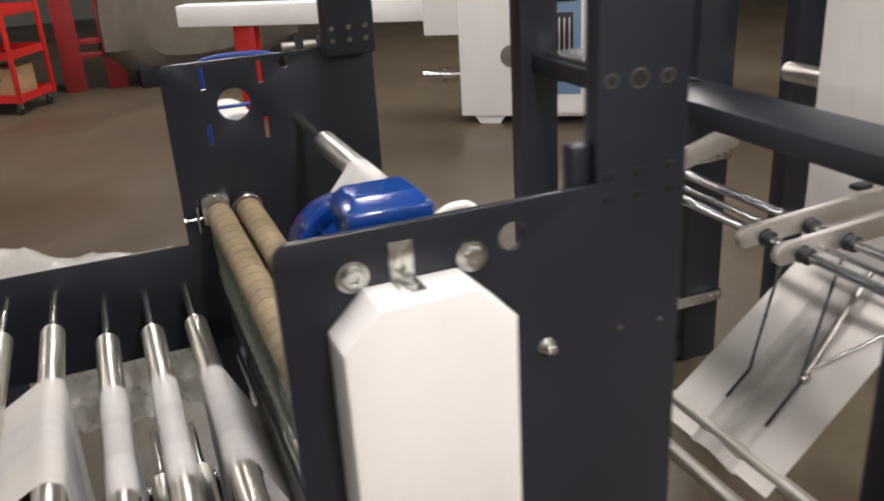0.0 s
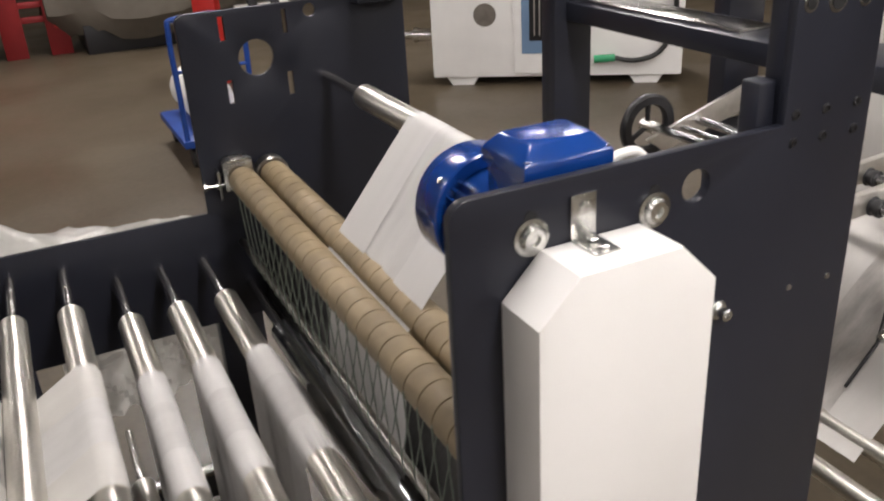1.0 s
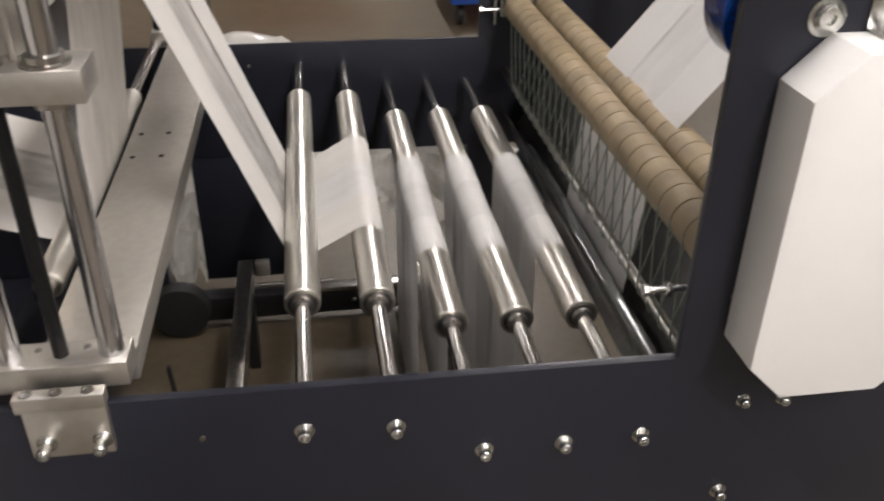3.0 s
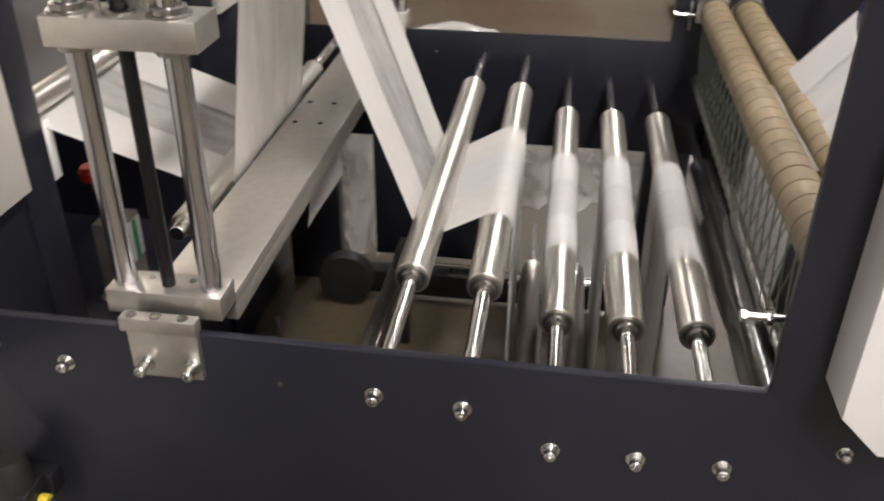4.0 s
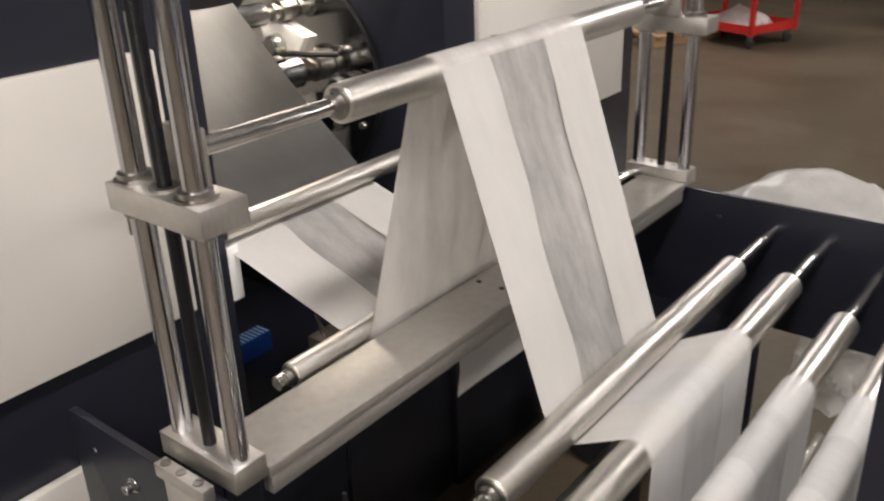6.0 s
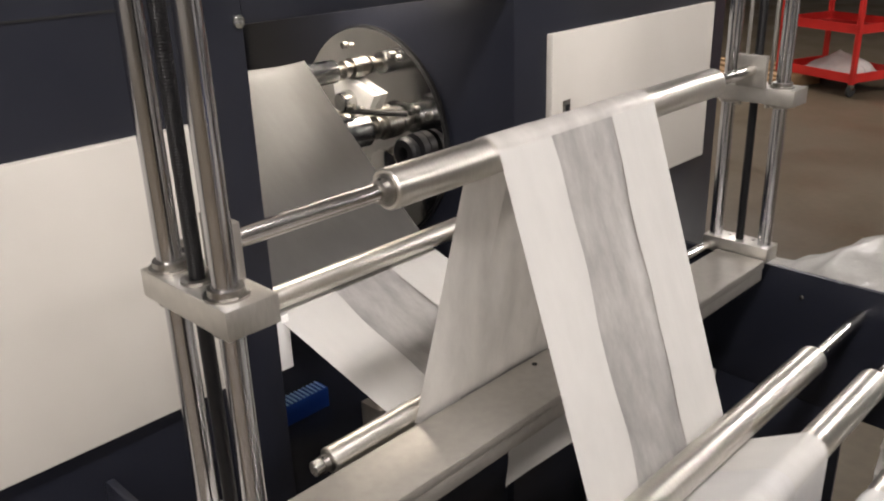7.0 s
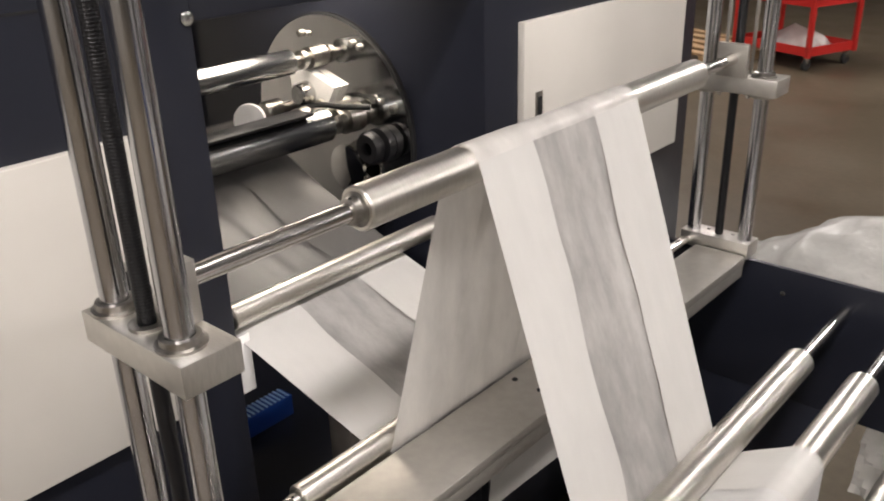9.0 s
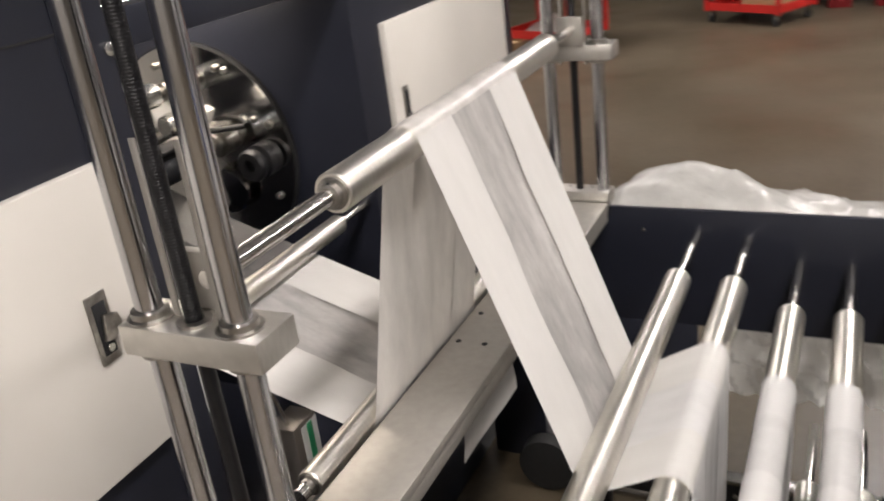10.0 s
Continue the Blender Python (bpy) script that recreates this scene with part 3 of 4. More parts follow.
def web_strip(line, v0, v1, wave0, wave1, nv, lift=0.0, crease=0.0, seed=0, back=(), trough=0.0, late=0, third=()):
    bm = bmesh.new()
    rows = []
    dist = 0
    for i, (x, z, y, free, wide, leg) in enumerate(line):
        if i:
            dist += math.hypot(x - line[i - 1][0], z - line[i - 1][1])
        a, b = line[max(i - 1, 0)], line[min(i + 1, len(line) - 1)]
        tx, tz = b[0] - a[0], b[1] - a[1]
        n = math.hypot(tx, tz) or 1
        nx, nz = -tz / n, tx / n
        row = []
        f0 = v0 + wave0 * noise.noise(Vector((dist * 6, seed, 3.1)))
        f1 = v1 + wave1 * noise.noise(Vector((dist * 6, seed, 7.7)))
        for j in range(nv + 1):
            v = f0 + (f1 - f0) * j / nv
            d = lift
            if free > 0:
                flat = 1 - (2 * j / nv - 1) ** 6 if trough else 1
                d += flat * min(1, free * 6) * crease * (noise.noise(Vector((v * 9, dist * 1.3, seed))) + 0.35 * noise.noise(Vector((v * 22, dist * 1.6, seed + 5))))
                if trough:
                    u = 2 * j / nv - 1
                    d -= trough * min(1, free * 4) * (1 - u ** 6)
            row.append(bm.verts.new((x + nx * d, y + (v - 0.5) * wide, z + nz * d)))
        rows.append(row)
    for k, (p, q) in enumerate(zip(rows, rows[1:])):
        for j in range(nv):
            f = bm.faces.new((p[j], q[j], q[j + 1], p[j + 1]))
            # leg 0 lies in the cabinet and takes the darkened copy
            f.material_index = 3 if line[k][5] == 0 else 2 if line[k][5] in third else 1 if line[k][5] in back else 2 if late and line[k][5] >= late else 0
    return bm


def paper_web():
    g = 0.002
    r = RR + g
    rolls = [(*NIP, 0.041, 0.6, 0.42), (LOWROLL[0], LOWROLL[1], 0.0232, 0.602, 0.43), (TIE_ROLL[0], TIE_ROLL[1], 0.0237, 0.635, 0.425), (Q[0], Q[1], -r, 0.765, 0.437),
             (*RS[0], r, 0.712, 0.415), (*RS[1], -r, 0.722, 0.425), (*DANCERS[0], r, 0.722, 0.425), (*RS[2], -r, 0.724, 0.425), (*DANCERS[1], r, 0.722, 0.425),
             (*RS[3], -r, 0.722, 0.43), (*DANCERS[2], r, 0.718, 0.43), (*RS[4], -r, 0.713, 0.422), (*R6, r, 0.705, 0.42), (0.654, 0.968, 0.0005, 0.69, 0.42),
             (*HI, -r, 0.70, 0.42), (1.25, 0.7, 0.02, 0.7, 0.42)]
    line = belt(rolls)
    t = thing("paper_web", "white folded paper web with a thin grey middle, threaded over rollers", "paper web")
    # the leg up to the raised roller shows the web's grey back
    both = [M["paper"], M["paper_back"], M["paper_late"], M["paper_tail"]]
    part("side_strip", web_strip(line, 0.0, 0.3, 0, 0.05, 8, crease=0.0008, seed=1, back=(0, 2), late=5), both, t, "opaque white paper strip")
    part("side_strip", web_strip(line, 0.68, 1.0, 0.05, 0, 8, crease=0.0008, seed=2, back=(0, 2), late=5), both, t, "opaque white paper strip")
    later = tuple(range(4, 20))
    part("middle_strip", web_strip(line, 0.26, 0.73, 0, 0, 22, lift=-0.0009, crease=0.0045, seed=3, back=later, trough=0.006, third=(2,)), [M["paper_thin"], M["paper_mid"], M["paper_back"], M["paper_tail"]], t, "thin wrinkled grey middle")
    return t


paper_web()


def web_tail():
    """The loose end in the cabinet's opening; it drops out of sight into the cabinet."""
    t = thing("paper_tail", "loose thin end of the paper web lying in the cabinet opening", "paper web", TAIL_AT)
    bm = bmesh.new()
    n, k = 16, 18
    vs = []
    for i in range(n + 1):
        q = i / n
        row = []
        for j in range(k + 1):
            v = j / k
            d = min(1, 4 * q) * (0.006 * noise.noise(Vector((v * 3, q * 2, 4))) - 0.012 * math.sin(q * 3))
            row.append(bm.verts.new((-0.022 - 0.458 * q, -0.205 + (0.43 + 0.045 * q) * v, -0.021 + 0.351 * q + d)))
        vs.append(row)
    for p, q in zip(vs, vs[1:]):
        for j in range(k):
            bm.faces.new((p[j], q[j], q[j + 1], p[j + 1]))
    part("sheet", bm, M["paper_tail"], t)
    return t


TAIL_AT = (LOWROLL[0], 0.6, LOWROLL[1])
TAIL = web_tail()


# ---- guard, motor ----
def guard():
    t = thing("chain_guard", "white enamelled box guard with cut corners on the side plate", "guard")
    x0, x1, z0, z1, c = 0.574, 0.814, 0.858, 1.325, 0.052
    out = [(x0 + c, z0), (x1 - c, z0), (x1, z0 + c), (x1, z1 - c), (x1 - c, z1), (x0 + c, z1), (x0, z1 - c), (x0, z0 + c)]
    part("shell", prism(out, 1, -0.082, -0.001, 0.003), M["white"], t)
    x = 0.683
    bm = box((x - 0.017, -0.004, z1 + 0.001), (x + 0.017, -0.001, z1 + 0.055), 0.001)
    add_box(bm, (x - 0.017, -0.052, z1), (x + 0.017, -0.004, z1 + 0.003), 0.001)
    part("bracket", bm, M["zinc"], t, "zinc angle bracket")
    bm = bmesh.new()
    add_hex(bm, (x, -0.004, z1 + 0.04), (x, -0.009, z1 + 0.04), 0.007)
    part("bracket_bolt", bm, M["zinc"], t)
    for yy in (-0.022, -0.042):
        bm = bmesh.new()
        add_hex(bm, (x, yy, z1 + 0.003), (x, yy, z1 + 0.009), 0.0075)
        part("bracket_bolt", bm, M["zinc"], t)
    return t


guard()


def motor():
    """Flange motor whose axis runs across the machine, inside the tall plate."""
    x, z = 0.663, 1.3
    t = thing("electric_motor", "glossy blue electric motor with terminal box behind the side plate", "motor", (x, 0, z))
    part("flange", lathe((0, 0.015, 0), (0, 0.045, 0), [(0, 0), (0, 0.078), (0.003, 0.08), (0.012, 0.08), (0.016, 0.07), (0.03, 0.068), (0.03, 0)], 48), M["blue"], t)
    part("body", lathe((0, 0.045, 0), (0, 0.19, 0), [(0, 0), (0, 0.062), (0.145, 0.062), (0.145, 0)], 40), M["blue"], t)
    fin = None
    for i in range(36):
        a = 2 * math.pi * i / 36
        if 50 < math.degrees(a) < 130:
            continue
        if fin is None:
            fin = part("cooling_fin", box((0.06, 0.05, -0.0014), (0.074, 0.178, 0.0014), 0.0005), M["blue"], t)
            fin.matrix_local = pose(0, 0, 0, 0, -math.degrees(a), 0)
        else:
            c = fin.copy()
            scene.collection.objects.link(c)
            c.matrix_local = pose(0, 0, 0, 0, -math.degrees(a), 0)
    part("fan_cover", lathe((0, 0.175, 0), (0, 0.255, 0), [(0, 0.064), (0, 0.081), (0.003, 0.083), (0.06, 0.083), (0.072, 0.077), (0.08, 0.06), (0.08, 0)], 48), M["blue"], t, "rounded blue fan cover")
    for a in (20, 140, 260):
        cx, cz = 0.082 * math.cos(radians(a)), 0.082 * math.sin(radians(a))
        part("cover_screw", cyl((cx, 0.19, cz), (cx * 1.06, 0.19, cz * 1.06), 0.0045, 10), M["zinc"], t)
    part("terminal_box", box((-0.034, 0.03, 0.05), (0.078, 0.122, 0.093), 0.004), M["blue"], t, "blue terminal box")
    bm = bmesh.new()
    rings = [[bm.verts.new((sx * (0.061 - i) + 0.022, sy * (0.05 - i) + 0.076, z)) for sx, sy in ((-1, -1), (1, -1), (1, 1), (-1, 1))] for i, z in ((0, 0.0935), (0, 0.113), (0.017, 0.132))]
    for p, q in zip(rings, rings[1:]):
        for i in range(4):
            bm.faces.new((p[i], p[(i + 1) % 4], q[(i + 1) % 4], q[i]))
    bm.faces.new(rings[0][::-1])
    bm.faces.new(rings[-1])
    bmesh.ops.bevel(bm, geom=bm.edges[:], offset=0.003, segments=2, profile=0.5, affect="EDGES")
    part("box_lid", bm, M["blue"], t, "blue lid with a sloping rim")
    for sx in (-0.032, 0.076):
        for sy in (0.032, 0.12):
            part("lid_screw", cyl((sx, sy, 0.112), (sx, sy, 0.1175), 0.004, 10), M["zinc"], t)
    part("cable_gland", cyl((0.078, 0.07, 0.07), (0.098, 0.07, 0.07), 0.013, 16), M["cable"], t)
    part("cable", tube([(0.096, 0.07, 0.07), (0.125, 0.07, 0.085), (0.16, 0.07, 0.075), (0.19, 0.07, 0.0), (0.2, 0.07, -0.3)], 0.0065), M["cable_white"], t, "white cable")
    return t


motor()


# ---- slide columns with the tie bar ----
def slide_column(side):
    """Two polished rods and a lead screw on a base block; side 0: near plate, 1: far plate."""
    s = 1 if side == 0 else -1
    yp = 0.0 if side == 0 else GAP + 0.014
    t = thing("slide_column", "aluminium base with two polished rods and a black lead screw", "linear guide", (-0.295, yp + s * 0.042, 0.895), "slide columns")
    part("base_block", box((-0.083, -0.026, 0.0), (0.083, 0.03, 0.037), 0.002), M["alu"], t)
    for sx in (-0.062, 0.062):
        part("rod", cyl((sx, 0, 0.03), (sx, 0, 1.6), 0.0155, 32), M["rod"], t, "polished steel guide rod")
    bm = cyl((0, 0, 0.03), (0, 0, 1.6), 0.0095, 20)
    n = 330
    for i in range(n):
        zz = 0.42 + i * 0.0036
        add_lathe(bm, (0, 0, zz), (0, 0, zz + 0.003), [(0, 0.0095), (0.0015, 0.01), (0.003, 0.0095)], 12)
    part("lead_screw", bm, M["screw_black"], t, "black threaded lead screw")
    for sx in (-0.03, 0.03):
        part("base_screw", cyl((sx, 0.012, 0.036), (sx, 0.012, 0.039), 0.005, 12), M["hub"], t)
    part("limit_strip", box((0.024, 0.008, 0.414), (0.032, 0.012, 0.62), 0.001), M["alu_light"], t)
    part("limit_strip", box((-0.036, 0.008, 0.414), (-0.028, 0.012, 0.62), 0.001), M["alu_light"], t)
    if side == 0:
        bm = box((-0.05, -0.062, -0.004), (0.058, -0.042, 0.018), 0.0015)
        add_box(bm, (-0.046, -0.054, -0.084), (0.055, -0.0425, -0.004), 0.0015)
        part("clamp_plate", bm, M["alu"], t, "folded aluminium clamp plate on the side plate")
        for sx in (-0.025 - 0.0, 0.043):
            bolt(t, sx, -0.06, -0.054, r=0.0085, washer=0.013, long=0.012)
        for sx in (-0.035, 0.0, 0.038):
            part("socket_screw", lathe((sx, -0.052, 0.0185), (sx, -0.052, 0.021), [(0, 0), (0, 0.008), (0.002, 0.0075), (0.002, 0.005), (0.0005, 0.0045), (0.0005, 0)], 16), M["hub"], t)
    # slide block
    z = 1.272 - 0.895
    part("slide_block", box((-0.088, -0.028, z), (0.102, 0.043, z + 0.037), 0.0015), M["alu"], t, "milled aluminium slide block")
    for sx in (-0.062, 0.062):
        part("bushing", lathe((sx, 0, z + 0.036), (sx, 0, z + 0.052), [(0, 0.016), (0, 0.027), (0.004, 0.027), (0.005, 0.022), (0.012, 0.0215), (0.013, 0.016)], 28), M["hub"], t)
        part("bushing", lathe((sx, 0, z - 0.008), (sx, 0, z + 0.001), [(0, 0.016), (0, 0.022), (0.008, 0.022)], 24), M["hub"], t)
    part("screw_nut", lathe((0, 0, z + 0.036), (0, 0, z + 0.042), [(0, 0.01), (0, 0.02), (0.005, 0.02), (0.006, 0.012)], 24), M["hub"], t)
    yy = 0.032 if side == 0 else -0.012
    part("shaft_clamp", box((-0.03, 0.029 if side == 0 else -0.041, z + 0.0372), (0.038, 0.043 if side == 0 else -0.0285, z + 0.108), 0.0015), M["alu_light"], t)
    if side == 1:
        for sx in (-0.03, 0.035):
            part("lower_screw", cyl((sx, -0.01, z - 0.012), (sx, -0.01, z), 0.005, 10), M["zinc"], t)
    return t


slide_column(0)
slide_column(1)


def tie_bar():
    t = thing("tie_bar", "long flat anodised aluminium tie bar between the side plates", "tie bar")
    part("bar", box((-0.335, 0.074, 0.886), (-0.214, GAP - 0.058, 0.905), 0.0015), M["alu_light"], t)
    part("bar_flange", box((-0.236, 0.078, 0.855), (-0.216, GAP - 0.06, 0.8855), 0.0015), M["alu_light"], t)
    for x in (-0.314, -0.26):
        for y in (0.706, 0.82):
            part("screw_hole", cyl((x, y, 0.904), (x, y, 0.9062), 0.0055, 12, 0.0003), M["gap"], t)
    return t


tie_bar()


def paper_tag():
    t = thing("paper_scrap", "white paper strip hanging below the tie bar", "paper", (-0.25, 0.68, 0.86))
    bm = bmesh.new()
    rows = []
    for i in range(8):
        rows.append([bm.verts.new((0.004 * math.sin(i * 0.6 + j), -0.13 + 0.26 * j / 4, -0.0165 * i)) for j in range(5)])
    for p, q in zip(rows, rows[1:]):
        for j in range(4):
            bm.faces.new((p[j], q[j], q[j + 1], p[j + 1]))
    part("sheet", bm, M["paper"], t)


paper_tag()


def air_regulator():
    t = thing("air_regulator", "black pneumatic pressure regulator with gauge on the side plate", "air regulator", (-0.545, 0, 0.602))
    part("knob", lathe((0, -0.06, 0.01), (0, -0.06, 0.065), [(0, 0), (0, 0.024), (0.004, 0.027), (0.045, 0.025), (0.055, 0.02), (0.055, 0)], 24), M["rubber_black"], t)
    part("body", box((-0.03, -0.085, -0.06), (0.03, -0.03, 0.012), 0.006), M["black"], t)
    part("mount", box((-0.035, -0.03, -0.04), (0.035, -0.001, 0.0), 0.002), M["black"], t)
    part("bowl", lathe((0, -0.058, -0.06), (0, -0.058, -0.15), [(0, 0.022), (0.01, 0.026), (0.07, 0.024), (0.09, 0.01), (0.09, 0)], 24), M["black"], t)
    g = part("gauge", lathe((-0.03, -0.085, -0.05), (-0.035, -0.115, -0.05), [(0, 0), (0, 0.02), (0.02, 0.024), (0.03, 0.024), (0.031, 0.02), (0.027, 0.019), (0.027, 0)], 28), M["black"], t)
    part("dial", lathe((-0.0345, -0.1125, -0.05), (-0.035, -0.1145, -0.05), [(0, 0), (0, 0.0185), (0.001, 0.0185), (0.001, 0)], 24), M["white"], g, "white gauge dial")
    part("fitting", cyl((0.03, -0.057, -0.02), (0.045, -0.057, -0.02), 0.01, 14), M["yellow"], t, "small yellow push-in fitting")
    part("fitting", cyl((0.03, -0.057, 0.03 - 0.06), (0.05, -0.057, -0.03), 0.006, 14), M["zinc"], t)
    part("hose", tube([(0.045, -0.057, -0.02), (0.09, -0.057, -0.05), (0.1, -0.05, -0.13), (0.1, -0.04, -0.3)], 0.005, 8), M["cable"], t)


air_regulator()


def cutout_cables():
    t = thing("cable_bundle", "black cables and a white label behind the plate opening", "cables", (-0.385, 0.05, 0.45))
    for i, dx in enumerate((-0.03, 0.0, 0.035)):
        part("cable", tube([(dx, 0.0, 0.09), (dx + 0.02, -0.02, 0.03), (dx - 0.015, -0.01, -0.05), (dx, 0.02, -0.27)], 0.006, 8), M["cable"], t)
    part("label", box((0.005, 0.01, -0.01), (0.055, 0.014, 0.06), 0.001), M["white"], t)
    part("label", box((-0.05, 0.01, -0.02), (-0.015, 0.014, 0.02), 0.001), M["white"], t)
    t2 = thing("thin_cable", "thin loose cable ends standing below the tie bar", "cables", (-0.2, 0.2, 0.5))
    part("wire", tube([(0.02, 0.02, -0.32), (0.01, 0.0, 0.0), (0.0, 0.0, 0.18), (-0.005, 0.0, 0.28)], 0.004, 8), M["cable"], t2)
    part("wire", tube([(0.12, 0.25, -0.5), (0.1, 0.24, -0.2), (0.07, 0.22, -0.05), (0.04, 0.22, -0.02)], 0.003, 8), M["cable"], t2)


cutout_cables()


# ---- dark cabinet of the press ----
FX = -0.66


def cabinet():
    t = thing("press_cabinet", "large dark navy machine cabinet with cream doors and an opening", "machine cabinet")
    part("left_body", box((-2.6, -1.6, 0.0), (FX, 0.285, 2.4), 0.004), M["navy"], t)
    part("door_post", box((FX - 0.07, 0.2855, 0.0), (FX + 0.004, 0.377, 2.4), 0.004), M["navy"], t)
    part("right_body", box((-2.6, 1.06, 0.0), (FX, 2.02, 2.4), 0.004), M["navy"], t)
    part("back_wall", box((-2.6, 0.286, 0.0), (-1.75, 1.059, 2.4), 0.002), M["navy"], t)
    # added out of direct view, so the bearing plate reflects something pale
    part("inner_panel", box((-1.749, 0.3, 0.46), (-1.735, 1.04, 1.62), 0.002), M["white"], t, "pale inner panel")
    part("floor_plate", box((-1.75, 0.378, 0.0), (FX - 0.02, 1.059, 0.44), 0.002), M["navy"], t)
    part("top_beam", box((FX - 0.06, 0.378, 1.54), (FX, 1.059, 1.6), 0.003), M["navy"], t)
    part("roof_plate", box((-1.75, 0.286, 1.9), (FX - 0.08, 1.059, 2.4), 0.002), M["navy"], t)
    part("glazing", box((FX - 0.05, 0.378, 1.602), (FX - 0.044, 1.059, 2.3), 0.0005), M["grey_plate"], t)
    # round polished bearing plate in the inner side
    c = (-1.145, 1.148)
    part("bearing_plate", lathe((c[0], 1.059, c[1]), (c[0], 1.045, c[1]), [(0, 0), (0, 0.276), (0.014, 0.2755), (0.014, 0)], 72), M["mirror"], t, "round polished steel bearing plate")
    part("plate_rim", lathe((c[0], 1.059, c[1]), (c[0], 1.05, c[1]), [(0, 0.276), (0, 0.282), (0.009, 0.282), (0.009, 0.2765)], 72), M["gap"], t)
    for a in range(0, 360, 45):
        px, pz = c[0] + 0.24 * math.cos(radians(a + 20)), c[1] + 0.24 * math.sin(radians(a + 20))
        part("plate_bolt", lathe((px, 1.045, pz), (px, 1.036, pz), [(0, 0), (0, 0.009), (0.007, 0.009), (0.009, 0.006), (0.009, 0)], 14), M["hub"], t)
    # rolls inside
    for x, z, r in ((-1.18, 1.321, 0.03), (*NIP, 0.04)):
        roll = part("inner_roll", cyl((x, 0.3, z), (x, 0.965, z), r, 36), M["dark_roll"], t, "dark chrome roll")
        part("roll_end", lathe((x, 0.965, z), (x, 1.045, z), [(0, r * 0.4), (0.03, r * 0.4), (0.03, r * 0.75), (0.042, r * 0.75), (0.042, r * 0.5), (0.056, r * 0.5), (0.056, r * 0.9), (0.08, r * 0.9)], 30), M["hub"], roll)
    part("bracket", prism([(-1.25, 1.215), (-1.255, 1.275), (-1.19, 1.293), (-1.09, 1.26), (-1.13, 1.2)], 1, 1.02, 1.0445, 0.002), M["white"], t, "white fixing bracket on the bearing plate")
    part("small_motor", lathe((-1.19, 0.985, 1.235), (-1.19, 1.0195, 1.235), [(0, 0), (0, 0.022), (0.004, 0.026), (0.026, 0.03), (0.0345, 0.03)], 24), M["zinc"], t, "small grey geared drive")
    part("idler", lathe((-1.3, 0.96, 1.178), (-1.3, 1.044, 1.178), [(0, 0), (0, 0.026), (0.006, 0.03), (0.05, 0.03), (0.05, 0.016), (0.084, 0.016)], 28), M["hub"], t)
    part("strap", tube([(-1.3, 0.975, 1.15), (-1.2, 0.97, 1.19), (-1.12, 0.98, 1.222), (-1.04, 1.0, 1.226), (-0.99, 1.04, 1.224)], 0.007, 8), M["cable"], t, "black strap")
    part("idler", lathe((-1.14, 0.93, 1.196), (-1.14, 1.044, 1.196), [(0, 0), (0, 0.02), (0.004, 0.023), (0.08, 0.023), (0.08, 0.03), (0.114, 0.03)], 28), M["roller"], t)
    part("idler", lathe((-0.955, 0.985, 1.14), (-0.955, 1.044, 1.14), [(0, 0.016), (0, 0.034), (0.008, 0.04), (0.02, 0.04), (0.022, 0.026), (0.036, 0.026), (0.038, 0.042), (0.059, 0.042)], 32), M["black"], t, "black grooved idler")
    part("idler_disc", lathe((-1.06, 1.01, 1.065), (-1.06, 1.022, 1.065), [(0, 0), (0, 0.055), (0.003, 0.06), (0.012, 0.06), (0.012, 0)], 40), M["mirror"], t, "bright round idler disc")
    part("idler_pin", cyl((-1.06, 1.0215, 1.065), (-1.06, 1.045, 1.065), 0.014, 16), M["hub"], t)
    for x, z in ((-1.02, 1.36), (-1.2, 1.375), (-0.96, 1.24), (-0.92, 1.225)):
        part("plate_screw", lathe((x, 1.045, z), (x, 1.037, z), [(0, 0), (0, 0.008), (0.005, 0.008), (0.008, 0.005), (0.008, 0)], 12), M["hub"], t)
    part("end_cap", lathe((-1.12, 0.785, 1.228), (-1.127, 0.795, 1.226), [(0, 0), (0, 0.036), (0.009, 0.038), (0.012, 0.034), (0.012, 0)], 28), M["white"], t, "white round end cap")
    part("cap_stem", cyl((-1.128, 0.797, 1.222), (-1.11, 0.797, 1.18), 0.008, 10), M["black"], t)
    part("nip_blade", box((-1.09, 0.3, 1.2265), (-1.03, 0.9, 1.234), 0.001), M["black"], t)
    # blue cable chain low in the opening
    part("cable_tray", box((-1.15, 0.5, 0.441), (-1.1, 0.8, 0.5), 0.003), M["trolley_blue"], t, "blue slotted cable duct")
    part("label_strip", box((-0.662, 0.3775, 0.9), (-0.6595, 0.405, 1.012), 0.0008), M["white"], t, "pale hanging label strip")
    for i in range(22):
        part("duct_slat", box((-1.148, 0.505 + i * 0.0134, 0.5005), (-1.102, 0.511 + i * 0.0134, 0.5025), 0.0005), M["duct_blue"], t)
    part("work_light", box((-1.3, 0.8, 1.55), (-0.92, 0.98, 1.575), 0.004), M["work_lamp"], t, "lit white work light strip")
    part("post_screw", lathe((FX + 0.004, 0.368, 1.547), (FX + 0.012, 0.368, 1.547), [(0, 0), (0, 0.011), (0.004, 0.0105), (0.006, 0.006), (0.006, 0)], 18), M["zinc"], t)
    # doors
    for y0, y1, z0, z1, ly, lz in ((-0.75, 0.284, 0.93, 1.402, 0.2, 1.172), (1.172, 1.918, 0.985, 1.43, 1.226, 1.228), (-0.75, 0.02, 0.2, 0.742, -0.05, 0.5)):
        d = part("door", box((FX + 0.001, y0, z0), (FX + 0.02, y1, z1), 0.003), M["cream"], t, "cream enamelled door panel")
        if lz > 0.6:
            hy, hz = (0.02, 0.056) if ly < 1 else (0.013, 0.045)
